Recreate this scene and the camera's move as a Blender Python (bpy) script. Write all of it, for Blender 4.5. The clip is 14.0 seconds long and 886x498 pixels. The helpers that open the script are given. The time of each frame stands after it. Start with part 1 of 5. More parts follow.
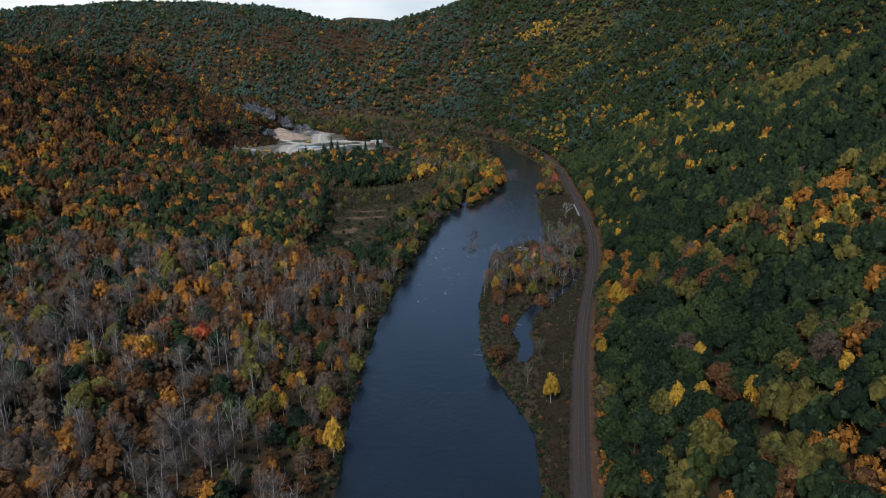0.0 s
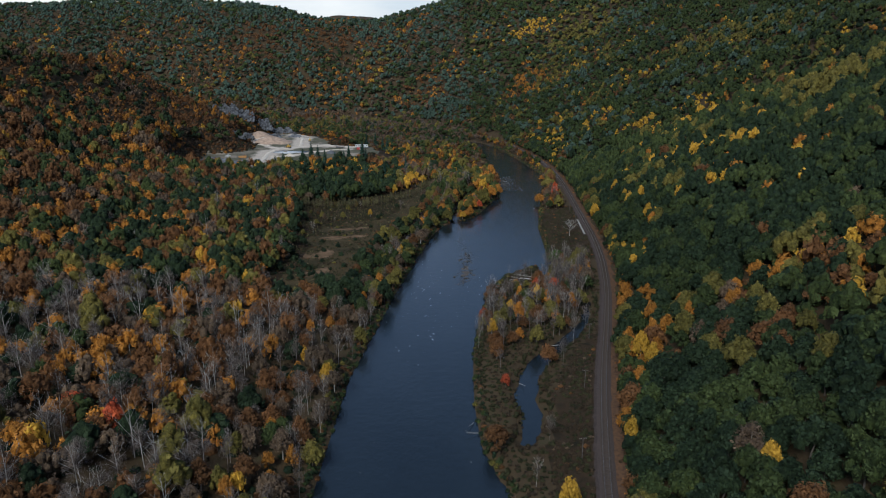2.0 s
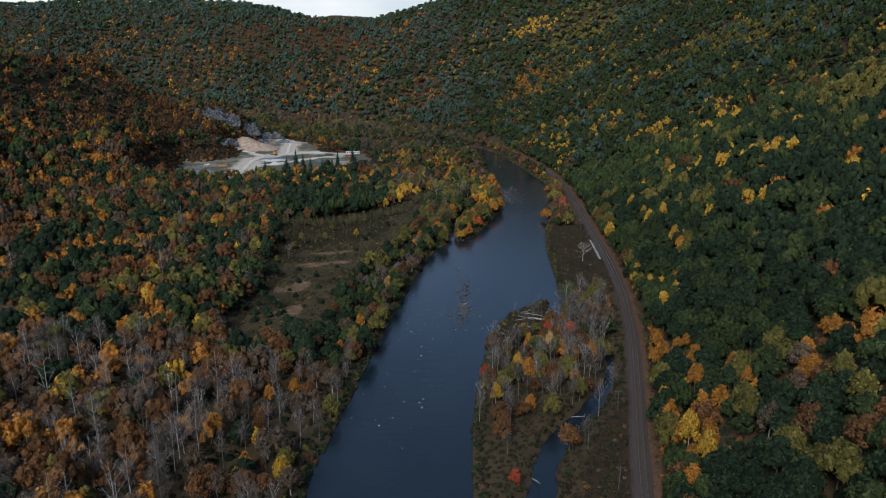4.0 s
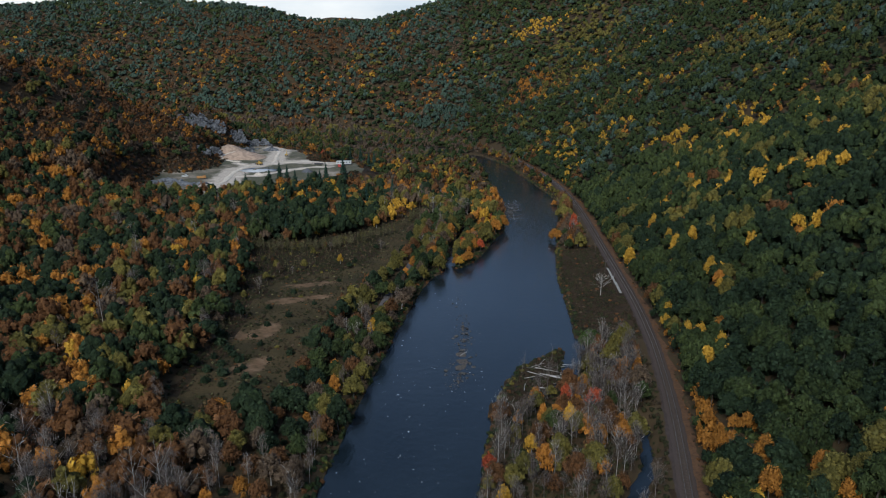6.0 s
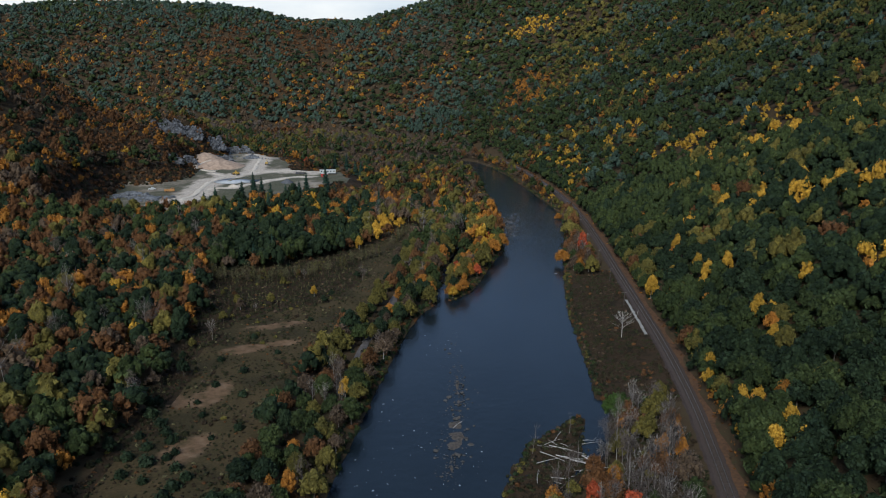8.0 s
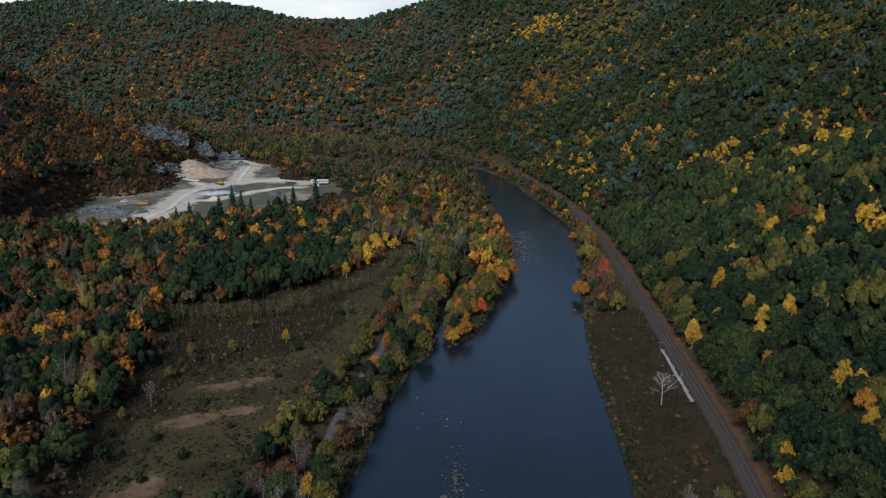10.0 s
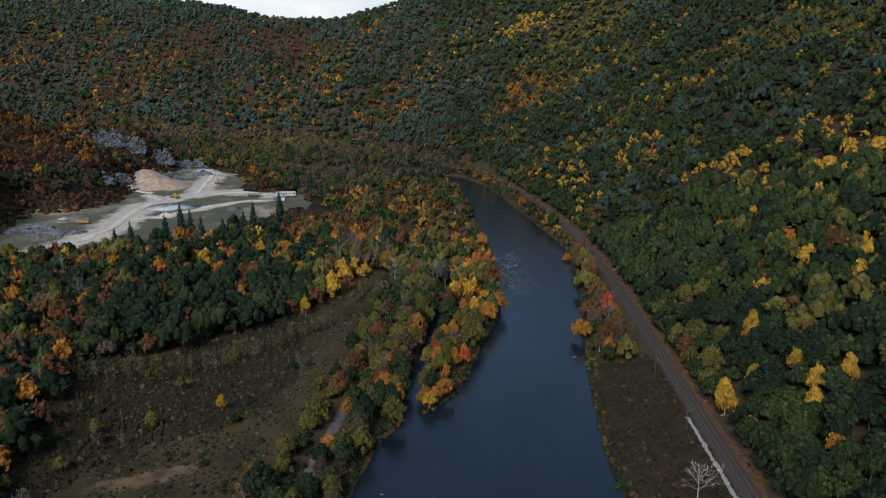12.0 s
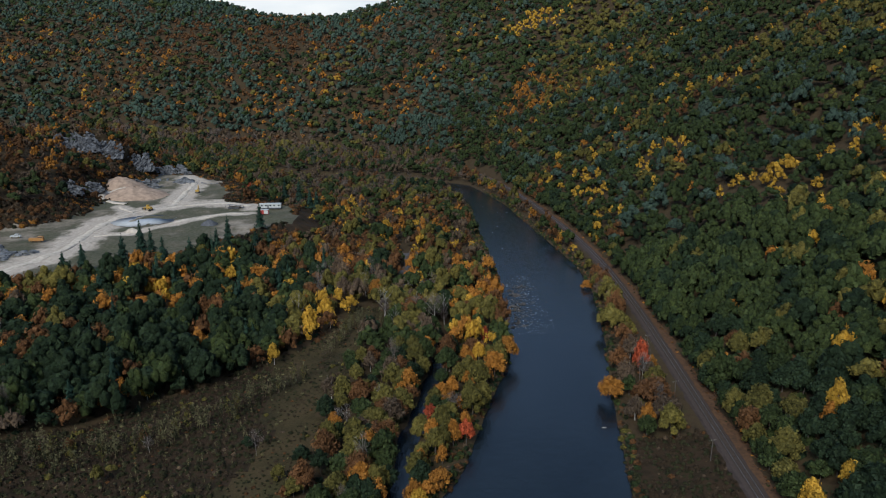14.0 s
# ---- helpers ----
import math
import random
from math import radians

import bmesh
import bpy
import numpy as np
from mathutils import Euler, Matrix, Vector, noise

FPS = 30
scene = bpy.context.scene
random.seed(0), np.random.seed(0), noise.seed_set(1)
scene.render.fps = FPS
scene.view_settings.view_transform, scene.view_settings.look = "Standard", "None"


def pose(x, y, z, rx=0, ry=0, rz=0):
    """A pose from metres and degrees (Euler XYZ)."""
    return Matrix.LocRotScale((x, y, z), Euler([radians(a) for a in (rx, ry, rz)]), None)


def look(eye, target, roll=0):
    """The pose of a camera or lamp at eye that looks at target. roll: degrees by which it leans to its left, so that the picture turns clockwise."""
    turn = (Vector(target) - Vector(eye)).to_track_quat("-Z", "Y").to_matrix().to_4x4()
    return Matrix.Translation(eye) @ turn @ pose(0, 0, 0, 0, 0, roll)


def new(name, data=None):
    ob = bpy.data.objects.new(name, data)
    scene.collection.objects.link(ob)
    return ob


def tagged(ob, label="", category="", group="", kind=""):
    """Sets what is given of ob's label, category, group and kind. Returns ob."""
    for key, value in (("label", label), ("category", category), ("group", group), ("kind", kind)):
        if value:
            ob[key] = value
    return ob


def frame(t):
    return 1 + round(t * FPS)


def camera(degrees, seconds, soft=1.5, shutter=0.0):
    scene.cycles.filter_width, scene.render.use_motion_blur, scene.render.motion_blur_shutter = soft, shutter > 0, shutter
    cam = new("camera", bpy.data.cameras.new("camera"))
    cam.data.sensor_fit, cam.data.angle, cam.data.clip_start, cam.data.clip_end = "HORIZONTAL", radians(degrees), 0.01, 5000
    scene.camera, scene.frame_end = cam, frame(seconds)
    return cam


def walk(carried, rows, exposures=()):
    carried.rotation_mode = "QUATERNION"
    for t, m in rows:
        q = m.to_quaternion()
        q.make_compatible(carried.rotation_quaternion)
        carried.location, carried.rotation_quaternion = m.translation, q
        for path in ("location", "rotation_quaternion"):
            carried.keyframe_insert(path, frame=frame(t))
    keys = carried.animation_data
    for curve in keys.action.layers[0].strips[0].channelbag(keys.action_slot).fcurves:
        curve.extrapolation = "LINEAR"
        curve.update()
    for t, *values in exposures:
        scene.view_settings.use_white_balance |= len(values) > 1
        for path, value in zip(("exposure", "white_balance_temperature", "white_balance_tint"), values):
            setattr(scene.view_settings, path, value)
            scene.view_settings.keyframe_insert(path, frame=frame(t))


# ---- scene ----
cam = camera(64.6, 14.0, soft=1.1)
EXPOSURE = 0.56
METRES, EYE, TILT, LEAN, TURN = 375.0, 102.0, -14.7, 0.0, 0.0
ROWS = [
    (0.0, 0.0, 0.0, 0.0, 0.0, 0.0, -0.0),
    (0.5, 0.0014, 0.0364, 0.0104, -0.1, -0.04, 0.03),
    (1.0, 0.0028, 0.0723, 0.0199, -0.27, -0.07, 0.07),
    (1.5, 0.0045, 0.1082, 0.0287, -0.46, -0.08, 0.15),
    (2.0, 0.0065, 0.1436, 0.0385, -0.63, -0.09, 0.2),
    (2.5, 0.0084, 0.1789, 0.048, -0.68, -0.07, 0.26),
    (3.0, 0.0105, 0.2145, 0.0577, -0.68, -0.07, 0.29),
    (5.5, 0.0209, 0.3867, 0.1015, -0.63, 0.12, 0.38),
    (6.0, 0.0225, 0.4205, 0.1111, -0.63, 0.19, 0.36),
    (6.5, 0.0238, 0.4547, 0.12, -0.62, 0.24, 0.4),
    (7.0, 0.0256, 0.4892, 0.1279, -0.85, 0.29, 0.61),
    (7.5, 0.0277, 0.524, 0.1362, -1.1, 0.3, 0.8),
    (8.0, 0.0302, 0.5593, 0.1448, -0.99, 0.3, 0.87),
    (10.5, 0.0429, 0.7308, 0.1898, -0.53, 0.4, 0.62),
    (11.0, 0.0455, 0.7638, 0.1988, -0.66, 0.41, 0.63),
    (11.5, 0.0478, 0.7959, 0.2073, -1.33, 0.43, 0.82),
    (12.0, 0.0504, 0.8294, 0.2162, -1.91, 0.43, 1.04),
    (12.5, 0.0531, 0.8634, 0.2252, -1.96, 0.4, 1.06),
    (13.0, 0.0563, 0.8976, 0.2342, -1.8, 0.36, 0.98),
    (13.5, 0.0593, 0.9319, 0.243, -1.65, 0.33, 0.94),
    (14.0, 0.0623, 0.9658, 0.2511, -1.5, 0.35, 0.94),
]
walk(cam, [(t, pose(0, 0, EYE, TILT, LEAN, TURN) @ pose(METRES * x, METRES * y, METRES * z, 90 + pitch, roll, yaw)) for t, x, y, z, yaw, pitch, roll in ROWS], exposures=[(0.0, EXPOSURE, 5490, 5), (14.0, EXPOSURE, 5590, 5)])

# ---------------------------------------------------------------- world and light
world = bpy.data.worlds.new("sky")
scene.world = world
world.use_nodes = True
wt = world.node_tree
wt.nodes.clear()
SUN_EL, SUN_AZ = 40.0, -158.0


def wnode(kind, **values):
    n = wt.nodes.new(kind)
    for key, value in values.items():
        n.inputs[key].default_value = value
    return n


sky = wt.nodes.new("ShaderNodeTexSky")
sky.sky_type = "NISHITA"
sky.sun_disc = False
sky.sun_elevation, sky.sun_rotation = radians(SUN_EL), radians(SUN_AZ)
sky.air_density, sky.dust_density, sky.ozone_density = 1.0, 1.5, 1.0
wco = wt.nodes.new("ShaderNodeTexCoord")
wmap = wt.nodes.new("ShaderNodeMapping")
wmap.inputs["Scale"].default_value = (1.0, 1.0, 3.0)
wnoise = wnode("ShaderNodeTexNoise", Scale=2.2, Detail=6.0, Roughness=0.55)
wramp = wt.nodes.new("ShaderNodeValToRGB")
wramp.color_ramp.elements[0].position, wramp.color_ramp.elements[0].color = 0.3, (1.3, 2.0, 3.5, 1)
wramp.color_ramp.elements[1].position, wramp.color_ramp.elements[1].color = 0.72, (3.4, 4.3, 5.9, 1)
# cloud cover: pale and bright low down, grey above that, thin and bright overhead
wsep = wt.nodes.new("ShaderNodeSeparateXYZ")
wgrad = wt.nodes.new("ShaderNodeValToRGB")
wgrad.color_ramp.elements[0].position, wgrad.color_ramp.elements[0].color = 0.09, (3.7, 2.45, 1.45, 1)
wgrad.color_ramp.elements[1].position, wgrad.color_ramp.elements[1].color = 0.24, (1.0, 0.98, 1.0, 1)
for at, tone in ((0.55, (0.85, 0.85, 0.86, 1)), (0.95, (1.0, 0.97, 0.94, 1))):
    wgrad.color_ramp.elements.new(at).color = tone
wmul = wt.nodes.new("ShaderNodeMix")
wmul.data_type, wmul.blend_type = "RGBA", "MULTIPLY"
wmul.inputs["Factor"].default_value = 1.0
wmix = wt.nodes.new("ShaderNodeMix")
wmix.data_type = "RGBA"
wmix.inputs["Factor"].default_value = 0.8
wbg = wnode("ShaderNodeBackground", Strength=0.086)
wout = wt.nodes.new("ShaderNodeOutputWorld")
wt.links.new(wco.outputs["Generated"], wmap.inputs["Vector"])
wt.links.new(wmap.outputs["Vector"], wnoise.inputs["Vector"])
wt.links.new(wnoise.outputs["Fac"], wramp.inputs["Fac"])
wt.links.new(wco.outputs["Generated"], wsep.inputs["Vector"])
wt.links.new(wsep.outputs["Z"], wgrad.inputs["Fac"])
wt.links.new(wramp.outputs["Color"], wmul.inputs["A"])
wt.links.new(wgrad.outputs["Color"], wmul.inputs["B"])
wt.links.new(sky.outputs["Color"], wmix.inputs["A"])
wt.links.new(wmul.outputs["Result"], wmix.inputs["B"])
wt.links.new(wmix.outputs["Result"], wbg.inputs["Color"])
wt.links.new(wbg.outputs["Background"], wout.inputs["Surface"])

sun_data = bpy.data.lights.new("sun", "SUN")
sun_data.energy, sun_data.angle, sun_data.color = 2.4, radians(24), (1.0, 0.93, 0.83)
sun = new("sun", sun_data)
sun.matrix_world = look((math.sin(radians(SUN_AZ)) * 300, math.cos(radians(SUN_AZ)) * 300, math.tan(radians(SUN_EL)) * 300), (0, 0, 0))

# ---------------------------------------------------------------- materials
RNG = np.random.default_rng(7)


class Mat:
    """A small builder round one node material."""

    def __init__(self, name):
        self.m = bpy.data.materials.new(name)
        self.m.use_nodes = True
        self.t = self.m.node_tree
        self.b = self.t.nodes["Principled BSDF"]

    def node(self, kind, **values):
        n = self.t.nodes.new(kind)
        for key, value in values.items():
            n.inputs[key].default_value = value
        return n

    def link(self, a, b):
        self.t.links.new(a, b)

    def noise(self, scale, detail=4.0, rough=0.55, coord="Object"):
        c = self.node("ShaderNodeTexCoord")
        n = self.node("ShaderNodeTexNoise", Scale=scale, Detail=detail, Roughness=rough)
        self.link(c.outputs[coord], n.inputs["Vector"])
        return n.outputs["Fac"]

    def ramp(self, fac, stops):
        r = self.node("ShaderNodeValToRGB")
        els = r.color_ramp.elements
        while len(els) < len(stops):
            els.new(0.5)
        for e, (p, c) in zip(els, stops):
            e.position, e.color = p, (*c, 1)
        self.link(fac, r.inputs["Fac"])
        return r.outputs["Color"]

    def mix(self, fac, a, b, mode="MIX"):
        n = self.node("ShaderNodeMix")
        n.data_type, n.blend_type = "RGBA", mode
        for sock, val in (("Factor", fac), ("A", a), ("B", b)):
            if isinstance(val, (int, float)):
                n.inputs[sock].default_value = val
            elif isinstance(val, tuple):
                n.inputs[sock].default_value = (*val, 1)
            else:
                self.link(val, n.inputs[sock])
        return n.outputs["Result"]

    def bump(self, height, strength, distance):
        n = self.node("ShaderNodeBump", Strength=strength, Distance=distance)
        self.link(height, n.inputs["Height"])
        self.link(n.outputs["Normal"], self.b.inputs["Normal"])

    def base(self, colour, rough=0.8, spec=0.3):
        if isinstance(colour, tuple):
            self.b.inputs["Base Color"].default_value = (*colour, 1)
        else:
            self.link(colour, self.b.inputs["Base Color"])
        self.b.inputs["Roughness"].default_value = rough
        self.b.inputs["Specular IOR Level"].default_value = spec
        return self.m


def shade(c, k):
    return tuple(min(1.0, v * k) for v in c)


def leaf_material(name, colour, second, spread=0.45, cover=0.47, fine=2.6):
    """Leaves: ragged sprays with gaps; hue drifts from spray to spray and from tree to tree."""
    m = Mat(name)
    geo = m.node("ShaderNodeNewGeometry")
    info = m.node("ShaderNodeObjectInfo")
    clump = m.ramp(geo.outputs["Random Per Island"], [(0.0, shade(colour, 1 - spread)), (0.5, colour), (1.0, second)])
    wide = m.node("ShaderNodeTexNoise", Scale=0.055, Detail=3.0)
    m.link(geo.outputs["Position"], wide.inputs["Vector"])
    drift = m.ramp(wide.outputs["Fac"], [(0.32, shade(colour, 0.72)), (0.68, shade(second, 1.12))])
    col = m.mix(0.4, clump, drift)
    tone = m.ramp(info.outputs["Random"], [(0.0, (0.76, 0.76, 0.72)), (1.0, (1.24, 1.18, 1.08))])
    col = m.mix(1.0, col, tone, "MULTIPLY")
    gaps = m.node("ShaderNodeTexNoise", Scale=fine, Detail=2.5, Roughness=0.6)
    m.link(geo.outputs["Position"], gaps.inputs["Vector"])
    edge = m.node("ShaderNodeMath")
    edge.operation = "GREATER_THAN"
    edge.inputs[1].default_value = cover
    m.link(gaps.outputs["Fac"], edge.inputs[0])
    m.link(edge.outputs["Value"], m.b.inputs["Alpha"])
    return m.base(col, 0.75, 0.12)


def canopy_material(name, colour, second, spread=0.45):
    """The closed mass of leaves inside a crown: mottled by painted self-shade, with a deep leafy relief."""
    m = Mat(name)
    geo = m.node("ShaderNodeNewGeometry")
    info = m.node("ShaderNodeObjectInfo")

    def field(scale, detail, rough=0.55):
        n = m.node("ShaderNodeTexNoise", Scale=scale, Detail=detail, Roughness=rough)
        m.link(geo.outputs["Position"], n.inputs["Vector"])
        return n.outputs["Fac"]

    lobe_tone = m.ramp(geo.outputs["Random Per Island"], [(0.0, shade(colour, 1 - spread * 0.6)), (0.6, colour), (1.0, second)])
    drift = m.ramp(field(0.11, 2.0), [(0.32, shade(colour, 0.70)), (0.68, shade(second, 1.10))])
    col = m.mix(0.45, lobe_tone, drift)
    # self-shade of leaf clumps put into colour: hollows of the relief dark, bumps bright
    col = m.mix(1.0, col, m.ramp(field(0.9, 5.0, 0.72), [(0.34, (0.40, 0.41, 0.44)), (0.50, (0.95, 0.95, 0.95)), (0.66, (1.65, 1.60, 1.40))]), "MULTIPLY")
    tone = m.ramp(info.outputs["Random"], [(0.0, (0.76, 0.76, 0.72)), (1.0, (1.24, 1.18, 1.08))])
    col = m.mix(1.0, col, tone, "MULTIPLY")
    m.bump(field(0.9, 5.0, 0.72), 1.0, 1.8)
    return m.base(col, 0.8, 0.1)


# two tones of each kind of leaf, and how open its sprays are
LEAF_TONES = {
    "green": ((0.027, 0.041, 0.015), (0.052, 0.067, 0.021), 0.47),
    "dark": ((0.014, 0.025, 0.013), (0.028, 0.042, 0.019), 0.47),
    "olive": ((0.084, 0.077, 0.021), (0.150, 0.124, 0.030), 0.47),
    "yellow": ((0.36, 0.21, 0.026), (0.52, 0.31, 0.038), 0.47),
    "orange": ((0.26, 0.112, 0.021), (0.39, 0.172, 0.029), 0.49),
    "rust": ((0.092, 0.046, 0.020), (0.145, 0.069, 0.027), 0.49),
    "red": ((0.284, 0.054, 0.026), (0.412, 0.094, 0.034), 0.47),
    "tan": ((0.085, 0.061, 0.044), (0.130, 0.092, 0.060), 0.53),
    "lime": ((0.040, 0.072, 0.016), (0.066, 0.104, 0.022), 0.47),
    # far woods: distance haze put into the leaf colour, no kind of its own
    "hazed": ((0.043, 0.068, 0.053), (0.066, 0.096, 0.072), 0.47),
    "pine": ((0.016, 0.035, 0.026), (0.031, 0.057, 0.037), 0.47),
    "straw": ((0.1, 0.092, 0.046), (0.165, 0.145, 0.072), 0.47),
    "brown": ((0.034, 0.025, 0.016), (0.054, 0.038, 0.024), 0.47),
    "moss": ((0.025, 0.027, 0.013), (0.042, 0.041, 0.019), 0.47),
}
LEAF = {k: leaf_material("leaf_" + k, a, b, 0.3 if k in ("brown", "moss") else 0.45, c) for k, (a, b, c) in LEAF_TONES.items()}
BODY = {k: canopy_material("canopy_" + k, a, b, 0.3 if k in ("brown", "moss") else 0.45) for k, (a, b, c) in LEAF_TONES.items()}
LEAF["twigs"] = leaf_material("twig_haze", (0.092, 0.075, 0.067), (0.148, 0.124, 0.112), cover=0.59, fine=6.0)


def bark_material(name, colour, second):
    m = Mat(name)
    col = m.ramp(m.noise(0.9, 5.0), [(0.35, colour), (0.65, second)])
    m.bump(m.noise(6.0, 3.0), 0.4, 0.05)
    return m.base(col, 0.85, 0.2)


BARK = bark_material("bark_brown", (0.060, 0.048, 0.038), (0.130, 0.110, 0.090))
PALE = bark_material("bark_pale", (0.230, 0.205, 0.180), (0.420, 0.390, 0.350))
TWIG = bark_material("twig_grey", (0.120, 0.100, 0.088), (0.210, 0.180, 0.160))

# water: dark, clear and rippled, a mirror at a low angle
wm = Mat("river_water")
wco2 = wm.node("ShaderNodeTexCoord")
wmp = wm.node("ShaderNodeMapping", Scale=(1.0, 0.55, 1.0))
wm.link(wco2.outputs["Object"], wmp.inputs["Vector"])
rip1 = wm.node("ShaderNodeTexNoise", Scale=0.6, Detail=6.0, Roughness=0.62)
rip2 = wm.node("ShaderNodeTexNoise", Scale=0.045, Detail=3.0, Roughness=0.5)
wm.link(wmp.outputs["Vector"], rip1.inputs["Vector"])
wm.link(wmp.outputs["Vector"], rip2.inputs["Vector"])
wbump = wm.node("ShaderNodeBump", Strength=0.6, Distance=0.3)
wm.link(rip1.outputs["Fac"], wbump.inputs["Height"])
wm.link(wbump.outputs["Normal"], wm.b.inputs["Normal"])
WATER = wm.base(wm.ramp(rip2.outputs["Fac"], [(0.3, (0.006, 0.010, 0.014)), (0.7, (0.010, 0.015, 0.020))]), 0.11, 0.5)
wm.b.inputs["IOR"].default_value = 1.33

gm = Mat("forest_floor")
gcol = gm.ramp(gm.noise(0.35, 6.0), [(0.3, (0.022, 0.016, 0.010)), (0.5, (0.050, 0.032, 0.016)), (0.7, (0.040, 0.038, 0.016))])
gcol = gm.mix(gm.noise(0.03, 4.0), gcol, (0.052, 0.036, 0.019))
gm.bump(gm.noise(0.8, 5.0), 0.6, 0.5)
GROUND = gm.base(gcol, 0.95, 0.1)

# ---------------------------------------------------------------- the lie of the land
def smooth(y, ys, xs, w=14.0):
    """A curve through a few stations, rounded by averaging over a short stretch."""
    y = np.asarray(y, float)
    return sum(np.interp(y + o * w, ys, xs) for o in (-1, -0.5, 0, 0.5, 1)) / 5


LEFT_Y = [-700, 0, 155, 190, 240, 275, 308, 360, 425, 480, 505, 517, 530, 576, 607, 655, 710, 815, 900, 960, 990, 1015, 1030]
LEFT_X = [-60, -30, -26, -28, -27, -26, -22, -16, -7, 2, 9, 21, 31, 44, 54, 57, 61, 59, 59, 50, 34, -20, -120]
RIGHT_Y = [-700, 0, 150, 183, 203, 226, 252, 298, 340, 368, 390, 403, 412, 431, 506, 548, 572, 626, 690, 730, 780, 860, 900, 960, 1000, 1050, 1085]
RIGHT_X = [0, 20, 24, 26, 21, 15, 14, 16, 22, 28, 36, 50, 61, 64, 70, 77, 81, 92, 102, 103, 98, 90, 86, 74, 64, 10, -120]
TRACK_Y = [-700, 0, 146, 190, 240, 285, 330, 375, 430, 490, 545, 610, 680, 740, 810, 880, 960, 1025, 1100]
TRACK_X = [-120, 8, 33, 41, 51, 62, 74, 84, 93, 98.5, 103, 109, 114, 115.5, 112, 106, 95, 83, 58]


def left_bank(y):
    return smooth(y, LEFT_Y, LEFT_X, 5)


def right_bank(y):
    return smooth(y, RIGHT_Y, RIGHT_X, 5)


def track(y):
    return smooth(y, TRACK_Y, TRACK_X, 30)


# foot of the great slope: along the railway, then bending away to the left
FOOT = [(-120, -700), (8, 0), (41, 190), (62, 285), (84, 375), (98, 490), (109, 610), (115, 740), (106, 880), (83, 1025), (20, 1150), (-90, 1270), (-260, 1360), (-500, 1430), (-900, 1420), (-1700, 1300), (-3200, 1000)]
fx, fy = [], []
for (xa, ya), (xb, yb) in zip(FOOT, FOOT[1:]):
    n = max(2, int(math.hypot(xb - xa, yb - ya) / 25))
    for i in range(n):
        fx.append(xa + (xb - xa) * i / n)
        fy.append(ya + (yb - ya) * i / n)
fx, fy = (np.convolve(np.pad(np.array(a), 4, "edge"), np.ones(9) / 9, "valid") for a in (fx, fy))
tx, ty = np.gradient(fx), np.gradient(fy)
tl = np.hypot(tx, ty)


ts = np.concatenate([[0.0], np.cumsum(np.hypot(np.diff(fx), np.diff(fy)))])


def foot_place(x, y):
    """Metres up the great slope from its foot (negative on the valley side), and metres along the foot."""
    x, y = np.asarray(x, float).ravel(), np.asarray(y, float).ravel()
    out, run = np.empty(len(x)), np.empty(len(x))
    for i in range(0, len(x), 20000):
        dx, dy = x[i:i + 20000, None] - fx, y[i:i + 20000, None] - fy
        d2 = dx * dx + dy * dy
        k = d2.argmin(1)
        r = np.arange(len(k))
        side = tx[k] * dy[r, k] - ty[k] * dx[r, k]
        along = (tx[k] * dx[r, k] + ty[k] * dy[r, k]) / tl[k]
        over = np.maximum(0, np.abs(along) - 14)
        out[i:i + 20000] = np.sqrt((side / tl[k]) ** 2 + over ** 2) * np.where(side < 0, 1, -1)
        run[i:i + 20000] = ts[k] + np.clip(along, -14, 14)
    return out, run


def foot_distance(x, y):
    return foot_place(x, y)[0]


def waves(x, y, size, seed):
    """Gentle rolling noise made of a few sine sheets, from -1 to 1."""
    r = np.random.default_rng(seed)
    v = 0
    for i in range(7):
        a, p, k = r.uniform(0, 6.28), r.uniform(0, 6.28), 6.28 / size * r.uniform(0.6, 1.7)
        v = v + np.sin((np.cos(a) * x + np.sin(a) * y) * k + p)
    return v / 4.0


def ss(v, a, b):
    t = np.clip((v - a) / (b - a), 0, 1)
    return t * t * (3 - 2 * t)


CREST_AZ = [-60, -35, -31, -25, -20.6, -17, -11.4, -8.5, -4.1, -2.8, -0.2, 2.4, 8, 20, 40, 90]
CREST_Z = [206, 206, 212, 236, 242, 239, 216, 194, 194, 204, 232, 264, 335, 420, 450, 450]
POND = [(28, 230, 1.4), (32, 246, 2.5), (31, 258, 2.8), (34, 273, 2.6), (40, 287, 2.8), (52, 303, 2.8), (64, 326, 1.4), (70, 350, 1.0)]
STREAM = [(14, 514, 3.6), (17, 528, 2.8), (17, 548, 2.6), (22, 570, 2.4), (27, 602, 2.2), (31, 630, 1.6)]
MARSH = [(27, 356, 4.0), (35, 370, 7.0), (45, 386, 10.0), (54, 394, 7.0)]
INLET = [(62, 414, 3.5), (59, 400, 3.5), (56, 388, 2.5), (53, 378, 1.2)]
BAR = [(15, 374, 3.0), (17, 396, 6.0), (20, 424, 4.2), (20, 446, 1.6)]
LANE = [(-16, 438, 2.0), (-15, 457, 2.0), (-8, 497, 2.0), (-5, 518, 2.0), (-2, 527, 2.0)]
FAR_LANE = [(12, 680, 1.6), (12, 708, 1.6), (15, 732, 1.6), (13, 752, 1.6)]
RIFFLE = [(61, 640, 3.0), (64, 668, 4.2), (68, 700, 5.0)]
QUARRY_Z = 12.0


